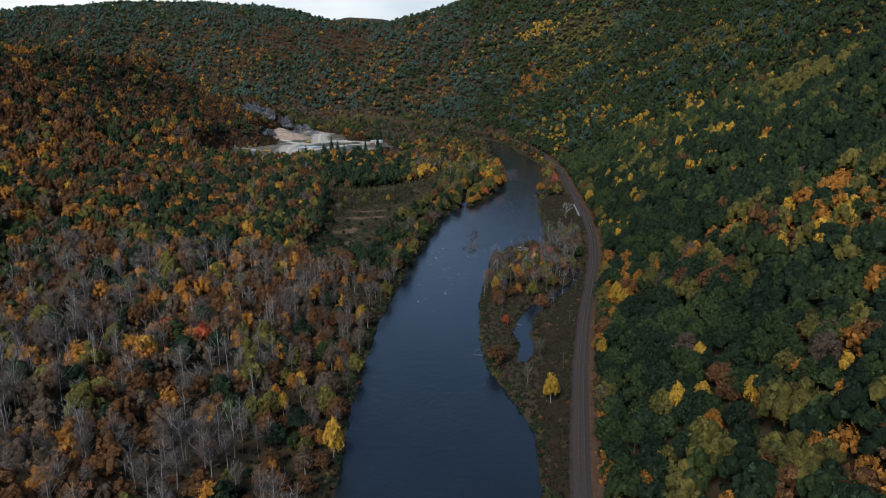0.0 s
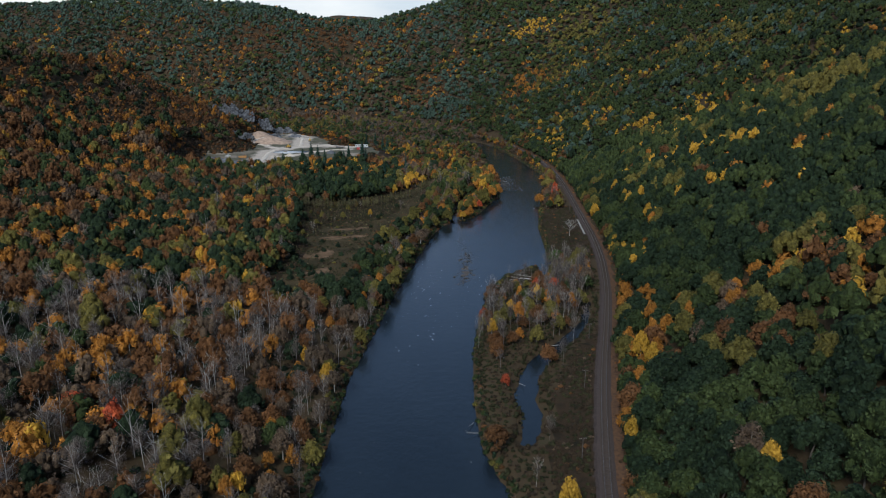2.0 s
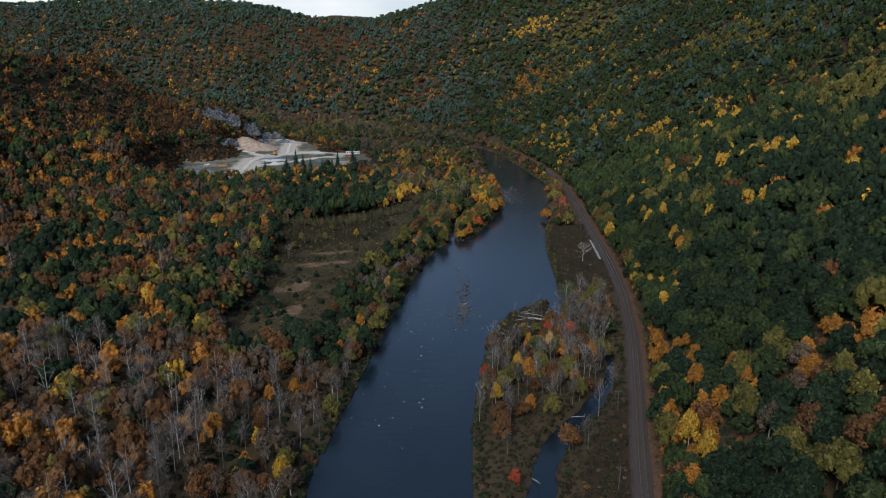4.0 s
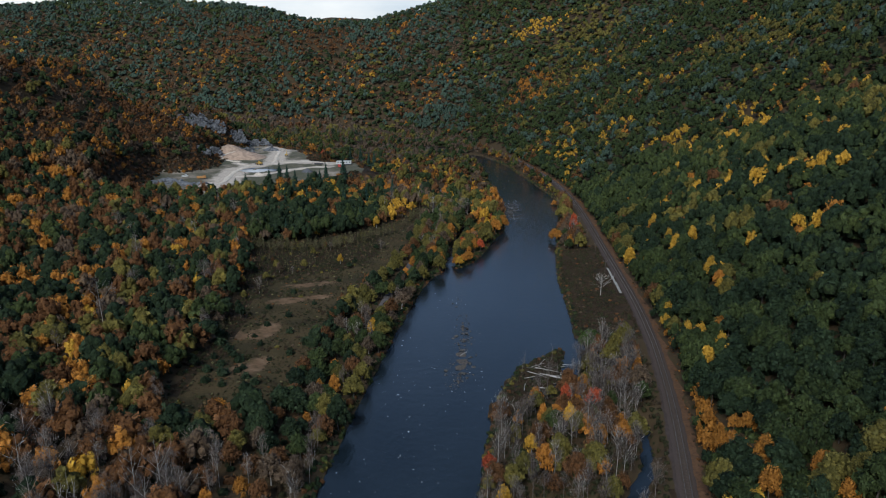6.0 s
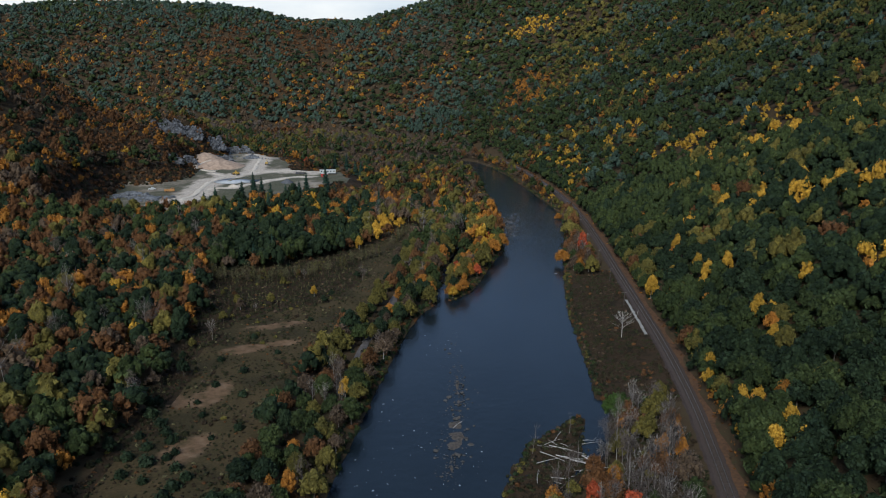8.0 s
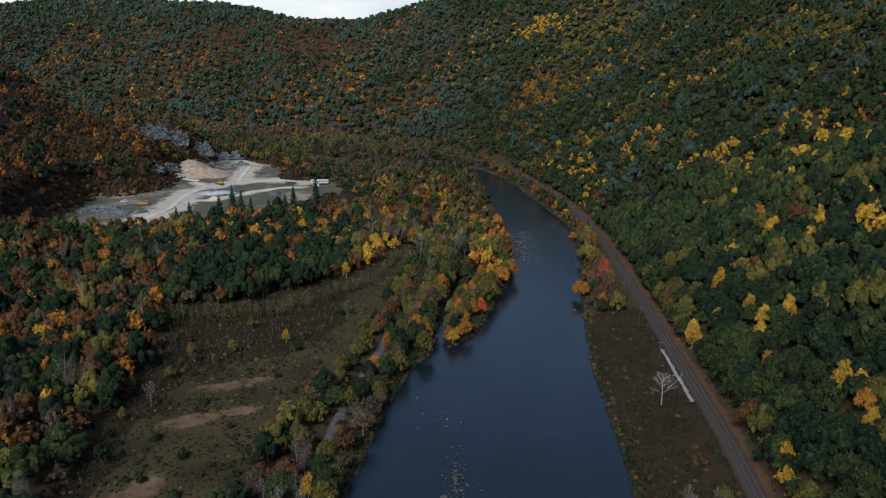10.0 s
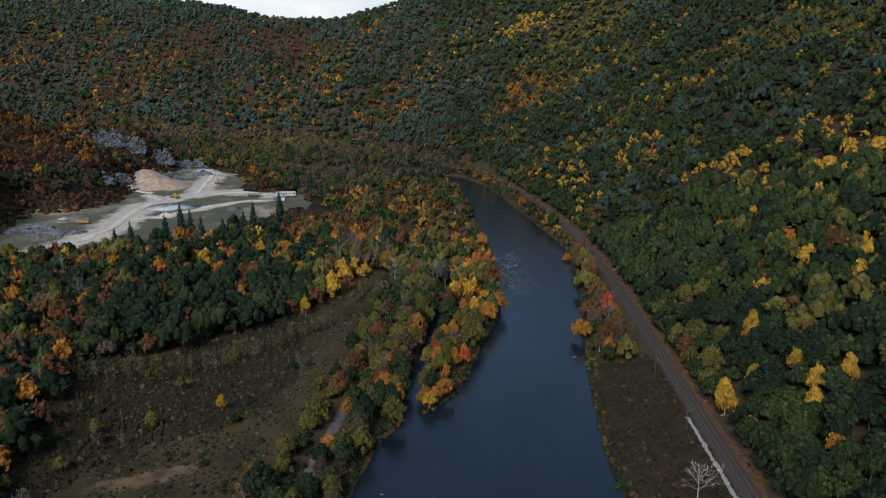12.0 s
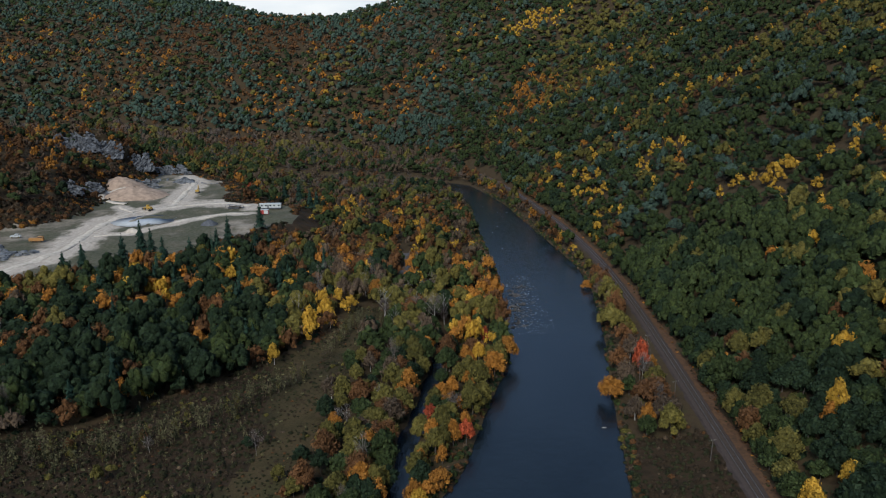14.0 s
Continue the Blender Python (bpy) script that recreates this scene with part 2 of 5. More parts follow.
def near_line(x, y, line):
    """Distance beyond the edge of a channel given by stations (x, y, half width)."""
    best = np.full(np.shape(x), 1e9)
    for (xa, ya, wa), (xb, yb, wb) in zip(line, line[1:]):
        t = np.clip(((x - xa) * (xb - xa) + (y - ya) * (yb - ya)) / ((xb - xa) ** 2 + (yb - ya) ** 2), 0, 1)
        best = np.minimum(best, np.hypot(x - xa - t * (xb - xa), y - ya - t * (yb - ya)) - wa - t * (wb - wa))
    return best


QUARRY = [(-214, 650), (-150, 666), (-104, 716), (-80, 766), (-58, 800), (-68, 850), (-118, 866), (-126, 910), (-150, 968), (-184, 1006), (-212, 1004), (-206, 930), (-212, 872), (-194, 828), (-206, 792), (-232, 778), (-226, 730)]


def in_quarry(x, y):
    """How far inside the quarry floor a place lies: 1 well inside, 0 outside."""
    x, y = np.asarray(x, float), np.asarray(y, float)
    inside, edge = np.zeros(x.shape, bool), np.full(x.shape, 1e9)
    for (xa, ya), (xb, yb) in zip(QUARRY, QUARRY[1:] + QUARRY[:1]):
        cross = ((ya > y) != (yb > y)) & (x < (xb - xa) * (y - ya) / (yb - ya + 1e-9) + xa)
        inside ^= cross
        t = np.clip(((x - xa) * (xb - xa) + (y - ya) * (yb - ya)) / ((xb - xa) ** 2 + (yb - ya) ** 2), 0, 1)
        edge = np.minimum(edge, np.hypot(x - xa - t * (xb - xa), y - ya - t * (yb - ya)))
    return ss(np.where(inside, edge, -edge) + 2.5 * waves(x, y, 30, 4), -24, 4)


def in_meadow(x, y):
    cx = np.interp(y, [340, 380, 450, 500, 540, 560, 586, 620, 655], [-60, -58, -54, -51, -50, -36, -24, -8, 0])
    hw = np.interp(y, [330, 360, 400, 450, 500, 540, 560, 586, 620, 655, 668], [-9, 16, 18, 22, 33, 43, 30, 18, 9, 6, -9])
    return np.where(hw > 0, 1 - ss(np.abs(x - cx) + 4 * waves(x, y, 40, 9), np.abs(hw) * 0.85, np.abs(hw) * 1.15 + 1), 0.0)


def az_of(x, y):
    return np.degrees(np.arctan2(x, np.maximum(y, 1)))


def land(x, y):
    shape = np.shape(x)
    x, y = np.asarray(x, float).ravel(), np.asarray(y, float).ravel()
    dl, dr = left_bank(y) - x, x - right_bank(y)
    out = np.maximum(dl, dr)
    out = np.where(y > 1086, 30.0, out)
    z = -1.6 + 3.0 * ss(out, -2.5, 3.0) + 1.6 * ss(out, 4, 40)
    z = z + 0.5 * waves(x, y, 35, 1) * ss(out, 4, 25)
    # left flats, then the hill on that side
    s = np.maximum(0, -x - 130)
    hill = 0.0017 * s * s + 9 * ss(-x, 40, 135) + ss(s, 0, 120) * 6 * waves(x, y, 150, 2)
    hill = np.minimum(hill, 103 + 7 * waves(x, y, 260, 3))
    hill = hill * (1 - 0.85 * ss(y - 0.25 * (-x - 200), 850, 1060))
    # rim behind the quarry
    z = z + 34 * np.exp(-(((x + 262) / 42) ** 2 + ((y - 1004) / 34) ** 2))
    z = z + hill + 2 * ss(-x, 40, 110) * ss(y, 560, 700)
    # great slope
    d, run = foot_place(x, y)
    az = np.degrees(np.arctan2(x, np.maximum(y, 1)))
    crest = np.interp(az, CREST_AZ, CREST_Z) + 5 * waves(x, y, 300, 6)
    up = 0.52 * np.maximum(0, d - 4.5) + ss(d, 10, 120) * (5 * waves(x, y, 190, 5) + 2 * waves(x, y, 70, 8))
    # spurs and gullies running down the slope
    up = up + ss(d, 30, 160) * (5.0 * waves(run + 0.12 * d, 0.16 * d, 120, 41) + 1.4 * waves(run - 0.1 * d, 0.2 * d, 60, 42))
    k = 25.0
    up = -k * np.log(np.exp(-np.minimum(up, 900) / k) + np.exp(-crest / k)) + k * np.log(1 + np.exp(-crest / k))
    z = z + np.where(d > 0, up, 0)
    # a level-topped height far behind the pass
    z = z + 68 * ss(y, 2450, 2800) * ss(az_of(x, y), -12, -7) * ss(az_of(x, y), 0, -5)
    # railway bank
    e = np.abs(x - track(y))
    bank = ss(e, 8.5, 4.8) * (y < 1090)
    z = z * (1 - bank) + 3.75 * bank
    # channels
    for line in (POND, STREAM):
        z = np.where(y < 700, z - (z + 1.2) * (1 - ss(near_line(x, y, line), -0.5, 2.5)), z)
    z = z + (0.35 + 0.5 * waves(x, y, 9, 14) - z) * (1 - ss(near_line(x, y, MARSH), -1.5, 2.5))
    z = np.where(y < 450, z - (z + 0.9) * (1 - ss(near_line(x, y, INLET), -0.5, 1.8)), z)
    z = z + (1.60 + 0.30 * waves(x, y, 6, 15)) * (1 - ss(near_line(x, y, BAR), -3.0, 1.5))
    z = z + (1.56 + 0.34 * waves(x, y, 5, 16)) * (1 - ss(near_line(x, y, RIFFLE), -3.0, 2.5))
    # quarry floor
    q = in_quarry(x, y)
    z = z * (1 - q) + (QUARRY_Z + 0.6 * waves(x, y, 25, 12)) * q
    return z.reshape(shape)


def sheet(name, xs, ys, heights, material):
    nx, ny = len(xs), len(ys)
    gx, gy = np.meshgrid(xs, ys)
    v = np.stack([gx.ravel(), gy.ravel(), heights.ravel()], 1)
    i = np.arange(ny - 1)[:, None] * nx + np.arange(nx - 1)
    f = np.stack([i, i + 1, i + 1 + nx, i + nx], -1).reshape(-1, 4)
    return raw_mesh(name, v, f, [material])


def raw_mesh(name, v, f, materials, index=None, flat=False):
    """A mesh from arrays of corners and of three- or four-sided faces."""
    me = bpy.data.meshes.new(name)
    n = f.shape[1]
    me.vertices.add(len(v))
    me.vertices.foreach_set("co", np.ascontiguousarray(v, np.float32).ravel())
    me.loops.add(f.size)
    me.loops.foreach_set("vertex_index", np.ascontiguousarray(f, np.int32).ravel())
    me.polygons.add(len(f))
    me.polygons.foreach_set("loop_start", np.arange(0, f.size, n, dtype=np.int32))
    for m in materials:
        me.materials.append(m)
    if index is not None:
        me.polygons.foreach_set("material_index", np.ascontiguousarray(index, np.int32))
    me.update(calc_edges=True)
    me.polygons.foreach_set("use_smooth", np.full(len(f), not flat))
    return me


def stations(*runs):
    out = []
    for a, b, step in runs:
        out += list(np.arange(a, b, step))
    return np.array(out + [runs[-1][1]], float)


gxs = stations((-3600, -1200, 120), (-1200, -420, 20), (-420, -160, 4), (-160, 200, 3.2), (200, 480, 12), (480, 1300, 25), (1300, 3600, 150))
gys = stations((-900, 60, 30), (60, 370, 3.4), (370, 500, 2.0), (500, 700, 3.4), (700, 1120, 4), (1120, 2700, 22), (2700, 4600, 120))
gX, gY = np.meshgrid(gxs, gys)
ground = new("ground", sheet("ground", gxs, gys, land(gX, gY), GROUND))
tagged(ground, "leaf-littered valley floor and slopes under autumn woods", "ground", kind="structure")

wxs, wys = stations((-260, 140, 20)), stations((-700, 1110, 20))
water = new("water", sheet("water", wxs, wys, np.zeros((len(wys), len(wxs))), WATER))
tagged(water, "dark slow river water mirroring a cloudy sky", "river", kind="structure")

# ---------------------------------------------------------------- trees: templates
def unit(v):
    return v / np.maximum(1e-9, np.linalg.norm(v, axis=-1, keepdims=True))


def cards(centre, normal, size, rng, stretch=1.0):
    """Irregular four-cornered leaf clumps at the given places, lying across the given normals."""
    n = len(centre)
    t = unit(np.cross(normal, unit(rng.normal(size=(n, 3)))))
    b = np.cross(normal, t)
    size = np.broadcast_to(np.asarray(size, float), (n,))
    c = []
    for k in range(4):
        a = (k + rng.uniform(-0.3, 0.3, n)) * math.pi / 2
        r = size * rng.uniform(0.6, 1.25, n)
        c.append(centre + t * (r * np.cos(a))[:, None] * stretch + b * (r * np.sin(a))[:, None] + normal * (size * rng.uniform(-0.3, 0.3, n))[:, None])
    v = np.stack(c, 1).reshape(-1, 3)
    return v, np.arange(len(v)).reshape(-1, 4)


def blob(rings, segs, radius, rng, rough=0.15):
    """A closed lumpy core of quads."""
    v, f = [], []
    for i in range(rings + 1):
        a = math.pi * i / rings
        for j in range(segs):
            p = 2 * math.pi * j / segs
            r = 1 + rng.uniform(-rough, rough) * (0 < i < rings)
            v.append((radius[0] * r * math.sin(a) * math.cos(p), radius[1] * r * math.sin(a) * math.sin(p), radius[2] * r * math.cos(a)))
    for i in range(rings):
        for j in range(segs):
            f.append((i * segs + j, (i + 1) * segs + j, (i + 1) * segs + (j + 1) % segs, i * segs + (j + 1) % segs))
    return np.array(v), np.array(f)


def join(*pieces):
    vs, fs, n = [], [], 0
    for v, f in pieces:
        vs.append(v)
        fs.append(f + n)
        n += len(v)
    return np.concatenate(vs), np.concatenate(fs)


def dome(rings, segs, radius, at, rng, rough=0.24):
    """One bough's rounded mass of leaves, open underneath."""
    a = np.linspace(0, math.radians(132), rings + 1)[:, None]
    p = (np.arange(segs) * 2 * math.pi / segs + rng.uniform(0, 6.28))[None]
    r = 1 + rng.uniform(-rough, rough, (rings + 1, segs))
    r[0] = 1
    v = np.stack([radius[0] * r * np.sin(a) * np.cos(p), radius[1] * r * np.sin(a) * np.sin(p), radius[2] * r * np.cos(a) * np.ones_like(p)], -1).reshape(-1, 3) + np.asarray(at)
    i = np.arange(rings)[:, None] * segs
    j = np.arange(segs)[None]
    f = np.stack([i + j, i + segs + j, i + segs + (j + 1) % segs, i + (j + 1) % segs], -1).reshape(-1, 4)
    return v, f


def crown(rng, lobes, mesh, n, size, tall=1.0, thin=1.0):
    """Crown of a broadleaf tree: boughs as leafy domes crowded into one uneven head, loose sprays on
    their outsides; radius 1, base at 0. The third item marks the closed boughs."""
    a = np.arange(lobes) * 2.39996 + rng.uniform(0, 6.28)
    out = np.sqrt((np.arange(lobes) + 0.12) / lobes) * rng.uniform(0.62, 0.84, lobes)
    c = np.stack([out * np.cos(a), out * np.sin(a), 0.86 - 1.15 * out ** 1.5 + rng.uniform(-0.17, 0.17, lobes)], 1)
    lr = rng.uniform(0.30, 0.46, lobes) * (1.22 if lobes < 6 else 0.95 if lobes < 12 else 0.74)
    reach = 1.0 if lobes < 10 else 0.9
    bits = [dome(*mesh, (reach * lr[i] * rng.uniform(0.9, 1.15) * thin, lr[i] * rng.uniform(0.9, 1.15) * thin, lr[i] * 0.86 * thin), c[i], rng) for i in range(lobes)]
    body = join(*bits)
    k = rng.integers(0, lobes, n)
    d = unit(rng.normal(size=(n, 3)) + np.array((0, 0, 0.25)))
    p = c[k] + d * (lr[k] * rng.uniform(0.84, 1.26, n))[:, None] * np.array((1.0, 1.0, 0.86))
    sprays = cards(p, unit(d + 0.5 * rng.normal(size=(n, 3)) + np.array((0, 0, 0.35))), size * rng.uniform(0.6, 1.3, n), rng)
    v, f = join(body, sprays)
    v[:, 2] = (v[:, 2] + 0.42) * tall
    return v, f, np.concatenate([np.ones(len(body[1]), int), np.zeros(n, int)])


def twig_head(rng, n, size, lobes=14, tall=1.0):
    """The haze of twigs round a leafless head: sprays in lobes; radius 1, base at 0."""
    lc = unit(rng.normal(size=(lobes, 3))) * rng.uniform(0.30, 0.72, (lobes, 1))
    lc[:, 2] = lc[:, 2] * 0.9 + 0.25
    lc[0] = (rng.uniform(-0.15, 0.15), rng.uniform(-0.15, 0.15), 0.85)
    lr = rng.uniform(0.26, 0.46, lobes)
    k = rng.integers(0, lobes, n)
    d = unit(rng.normal(size=(n, 3)) + np.array((0, 0, 0.4)))
    p = lc[k] + d * (lr[k] * rng.uniform(0.75, 1.15, n))[:, None] * np.array((1.05, 1.05, 0.72))
    nrm = unit(d + 0.5 * rng.normal(size=(n, 3)) + np.array((0, 0, 0.45)))
    v, f = cards(p, nrm, size * rng.uniform(0.6, 1.4, n), rng)
    v[:, 2] = (v[:, 2] + 0.55) * tall
    return v, f


def conifer_crown(rng, n, size):
    """Narrow spire of drooping boughs; radius 1, height 3.4."""
    h = 1 - np.sqrt(rng.uniform(0, 1, n)) * 0.98
    a = rng.uniform(0, 6.283, n)
    tier = 0.75 + 0.25 * np.sin(h * 34 + rng.uniform(-0.6, 0.6, n))
    r = (1 - h) ** 0.85 * tier * rng.uniform(0.6, 1.05, n)
    p = np.stack([r * np.cos(a), r * np.sin(a), 3.4 * h + 0.1], 1)
    nrm = unit(np.stack([0.7 * np.cos(a), 0.7 * np.sin(a), np.full(n, 0.75)], 1) + 0.3 * rng.normal(size=(n, 3)))
    v, f = cards(p, nrm, size * (0.5 + 0.6 * (1 - h)), rng, 1.2)
    cv, cf = blob(5, 6, (0.42, 0.42, 1.5), rng, 0.1)
    cv[:, 0:2] *= np.clip(1.3 - (cv[:, 2:3] + 1.5) / 2.6, 0.05, 1.2)
    cv[:, 2] += 1.6
    v, f = join((v, f), (cv, cf))
    return v, f, np.concatenate([np.zeros(n, int), np.ones(len(cf), int)])


def limb(a, b, ra, rb, sides=4):
    """A tapered branch between two points, as quads."""
    a, b = np.array(a, float), np.array(b, float)
    d = unit(b - a)
    u = unit(np.cross(d, (0.3, 0.9, 0.2)))
    w = np.cross(d, u)
    ang = np.arange(sides) * 2 * math.pi / sides
    ring = np.cos(ang)[:, None] * u + np.sin(ang)[:, None] * w
    v = np.concatenate([a + ring * ra, b + ring * rb])
    i = np.arange(sides)
    f = np.stack([i, (i + 1) % sides, (i + 1) % sides + sides, i + sides], 1)
    return v, f


def bare_tree(rng, height=1.0, forks=9, twigs=5, thick=0.016, sub=3):
    """Leafless tree, height about 1: trunk, limbs, branches and twigs. Returns the wood and the twig spray."""
    wood, spray = [], []
    top = np.array((rng.uniform(-0.05, 0.05), rng.uniform(-0.05, 0.05), 1.0)) * height
    mid = top * 0.5 + np.array((*rng.uniform(-0.03, 0.03, 2), 0))
    wood.append(limb((0, 0, -0.03), mid, thick, thick * 0.7, 5))
    wood.append(limb(mid, top, thick * 0.7, thick * 0.12, 4))
    for i in range(forks):
        h = 0.32 + 0.6 * (i + rng.uniform(0, 1)) / forks
        p = mid * (h / 0.5) if h < 0.5 else mid + (top - mid) * (h - 0.5) / 0.5
        a = i * 2.4 + rng.uniform(-0.5, 0.5)
        out = (1.05 - h) * rng.uniform(0.38, 0.6)
        q = p + np.array((math.cos(a) * out, math.sin(a) * out, out * rng.uniform(0.7, 1.3)))
        wood.append(limb(p, q, thick * 0.5 * (1.15 - h), thick * 0.12, 3))
        for j in range(sub):
            t = rng.uniform(0.35, 1.0)
            s = p + (q - p) * t
            e = s + unit(unit(q - p) + 0.8 * rng.normal(size=3) + np.array((0, 0, 0.5))) * out * rng.uniform(0.3, 0.55)
            wood.append(limb(s, e, thick * 0.22, thick * 0.07, 3))
            for k in range(twigs):
                c = s + (e - s) * rng.uniform(0.3, 1.1)
                w = unit(unit(e - s) + 0.9 * rng.normal(size=3) + np.array((0, 0, 0.4)))
                l = rng.uniform(0.05, 0.11)
                n = unit(np.cross(w, rng.normal(size=3))) * thick * 0.11
                spray.append((np.array([c - n, c + n, c + w * l + n * 0.4, c + w * l - n * 0.4]), np.array([[0, 1, 2, 3]])))
    return join(*wood), join(*spray)


# ---------------------------------------------------------------- where the trees stand, and of what kind
SPECIES = ["green", "dark", "olive", "yellow", "orange", "rust", "red", "tan", "pine", "bare", "wood", "hazed"]
SI = {s: i for i, s in enumerate(SPECIES)}


def chances(x, y, d):
    """Mix of kinds at each place."""
    n = len(x)
    P = np.zeros((n, len(SPECIES)))

    def zone(mask, **mix):
        P[mask] = 0
        for s, w in mix.items():
            P[mask, SI[s]] = w

    zone(np.ones(n, bool), green=0.28, dark=0.12, olive=0.12, yellow=0.03, orange=0.14, rust=0.22, tan=0.08, red=0.01)
    right = d > 6
    zone(right, green=0.58, dark=0.16, olive=0.17, yellow=0.045, orange=0.022, rust=0.022)
    # dark kinds favoured: the near slope's dimness is put into its leaf colours
    zone(right & (y < 560), green=0.34, dark=0.54, olive=0.07, yellow=0.025, orange=0.03, rust=0.02)
    zone(right & (y < 330), green=0.27, dark=0.30, olive=0.16, yellow=0.05, orange=0.15, rust=0.08, tan=0.01)
    # far slopes: hazy and lighter tones favoured, so distance haze sits in leaf colour
    zone(right & (y > 1050) & (x < 60), hazed=0.34, green=0.18, dark=0.10, olive=0.06, yellow=0.008, orange=0.11, rust=0.12, tan=0.06)
    zone(right & (y > 700) & (x > 60), hazed=0.12, green=0.52, dark=0.08, olive=0.16, yellow=0.05, orange=0.025, rust=0.03)
    near_left = (x < left_bank(y)) & (y < 330) & (x > -200)
    zone(near_left, bare=0.42, rust=0.20, orange=0.09, tan=0.15, olive=0.07, green=0.03, dark=0.05, yellow=0.008)
    mid_left = (x < left_bank(y)) & (y >= 330) & (y < 620) & (x > -200)
    zone(mid_left, bare=0.04, rust=0.24, orange=0.11, tan=0.05, olive=0.08, green=0.12, dark=0.37, yellow=0.008)
    grove = (x < 20) & (x > -120) & (y > 600) & (y < 740)
    zone(grove, dark=0.30, green=0.16, pine=0.07, orange=0.22, rust=0.14, yellow=0.06, olive=0.05)
    front = (x > -100) & (x < 0) & (y > 555) & (y < np.interp(x, [-100, -50, 0], [618, 655, 690]))
    zone(front, dark=0.60, green=0.24, pine=0.04, orange=0.03, rust=0.04, yellow=0.02, olive=0.03)
    hill = x < -180
    zone(hill & (y < 1000), rust=0.38, orange=0.17, tan=0.13, green=0.14, dark=0.13, olive=0.04, yellow=0.008)
    lane = (x > -30) & (x < left_bank(y)) & (y > 350) & (y < 690)
    zone(lane, green=0.22, dark=0.14, olive=0.28, rust=0.08, orange=0.04, yellow=0.012, tan=0.12, bare=0.11)
    isle = (y > 505) & (y < 720) & (x > np.interp(y, [514, 570, 630, 720], [15, 22, 31, 40])) & (x < left_bank(y))
    zone(isle, orange=0.34, yellow=0.08, rust=0.18, olive=0.18, red=0.06, green=0.17)
    shore = (x > right_bank(y)) & (d < -6) & (y < 420)
    zone(shore, bare=0.64, orange=0.09, rust=0.12, red=0.008, olive=0.12, yellow=0.02)
    strip = (x > right_bank(y)) & (d < -4) & (y >= 545)
    zone(strip, rust=0.3, tan=0.25, olive=0.2, orange=0.1, bare=0.1, green=0.05)
    bend = (y > 720) & (y < 1000) & (d < -5) & (x > -60)
    zone(bend, rust=0.22, orange=0.16, olive=0.20, green=0.16, tan=0.16, yellow=0.06, dark=0.04)
    far_flat = (y > 900) & (d < 20) & (d > -200) & (x < 60)
    zone(far_flat, bare=0.14, tan=0.22, rust=0.13, olive=0.24, green=0.22, dark=0.05)
    verge = (d > -8) & (d < 14) & (y < 900)
    zone(verge & right, green=0.40, dark=0.18, olive=0.14, yellow=0.08, orange=0.12, rust=0.08)
    zone(verge & right & (y > 430), green=0.56, dark=0.22, olive=0.12, yellow=0.035, orange=0.04, rust=0.025)
    # streaks of colour down the gullies of the great slope
    sd, srun = foot_place(x, y)
    streak = waves(srun + 0.12 * sd, 0.14 * sd, 75, 43)
    gain = np.where(right, np.clip(-0.1 + 2.6 * streak, 0.03, 6.0), 1.0)
    for kind in ("yellow", "olive", "orange", "rust"):
        P[:, SI[kind]] *= gain
    # groves of one colour
    P *= 1 + 0.7 * np.stack([waves(x, y, 55, 30 + i) for i in range(len(SPECIES))], 1).clip(-1, 2)
    far_off = ((y > 1000) | (x < -250))[:, None]
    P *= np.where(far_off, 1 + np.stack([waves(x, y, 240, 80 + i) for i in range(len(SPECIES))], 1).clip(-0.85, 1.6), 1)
    for gx_, gy_, rx_, ry_, kind, w in GROVES:
        m = np.exp(-(((x - gx_) / rx_) ** 2 + ((y - gy_) / ry_) ** 2))
        P[:, SI[kind]] += w * m
    P = P.clip(0)
    return P / P.sum(1, keepdims=True)


GROVES = [
    (196, 716, 10, 20, "yellow", 2.2), (230, 662, 12, 22, "yellow", 2.0), (186, 520, 7, 14, "yellow", 1.8), (195, 496, 6, 8, "yellow", 1.5), (157, 440, 7, 10, "yellow", 1.6),
    (359, 837, 18, 30, "olive", 4.0), (315, 604, 10, 14, "yellow", 1.2), (250, 1330, 40, 60, "olive", 3.0), (200, 1242, 25, 50, "olive", 2.5), (342, 945, 24, 50, "olive", 3.0),
    (266, 547, 22, 28, "olive", 3.0), (170, 556, 8, 10, "yellow", 1.0), (152, 1196, 20, 40, "orange", 1.8), (189, 1419, 26, 34, "yellow", 5.0), (237, 702, 10, 18, "yellow", 1.6),
]
GROVES += [
    (140, 857, 9, 40, "yellow", 0.9), (183, 854, 12, 30, "yellow", 0.7), (-174, 1408, 40, 50, "orange", 0.8), (-225, 1651, 60, 60, "rust", 1.5), (-402, 1665, 60, 60, "rust", 1.2),
    (-91, 687, 8, 10, "orange", 2.0), (-16, 640, 9, 16, "yellow", 1.2), (-133, 948, 14, 12, "orange", 2.5), (110, 503, 5, 8, "yellow", 3.0), (85, 336, 5, 22, "orange", 1.2), (96, 400, 5, 30, "yellow", 1.2), (72, 285, 5, 25, "orange", 1.0),
    (-100, 262, 14, 8, "orange", 2.0), (-84, 218, 6, 6, "orange", 1.5), (-88, 224, 2.6, 2.6, "red", 4.0), (159, 278, 8, 10, "orange", 2.5),
]


def pick(P, rng):
    return (P.cumsum(1) > rng.uniform(0, 1, (len(P), 1))).argmax(1)


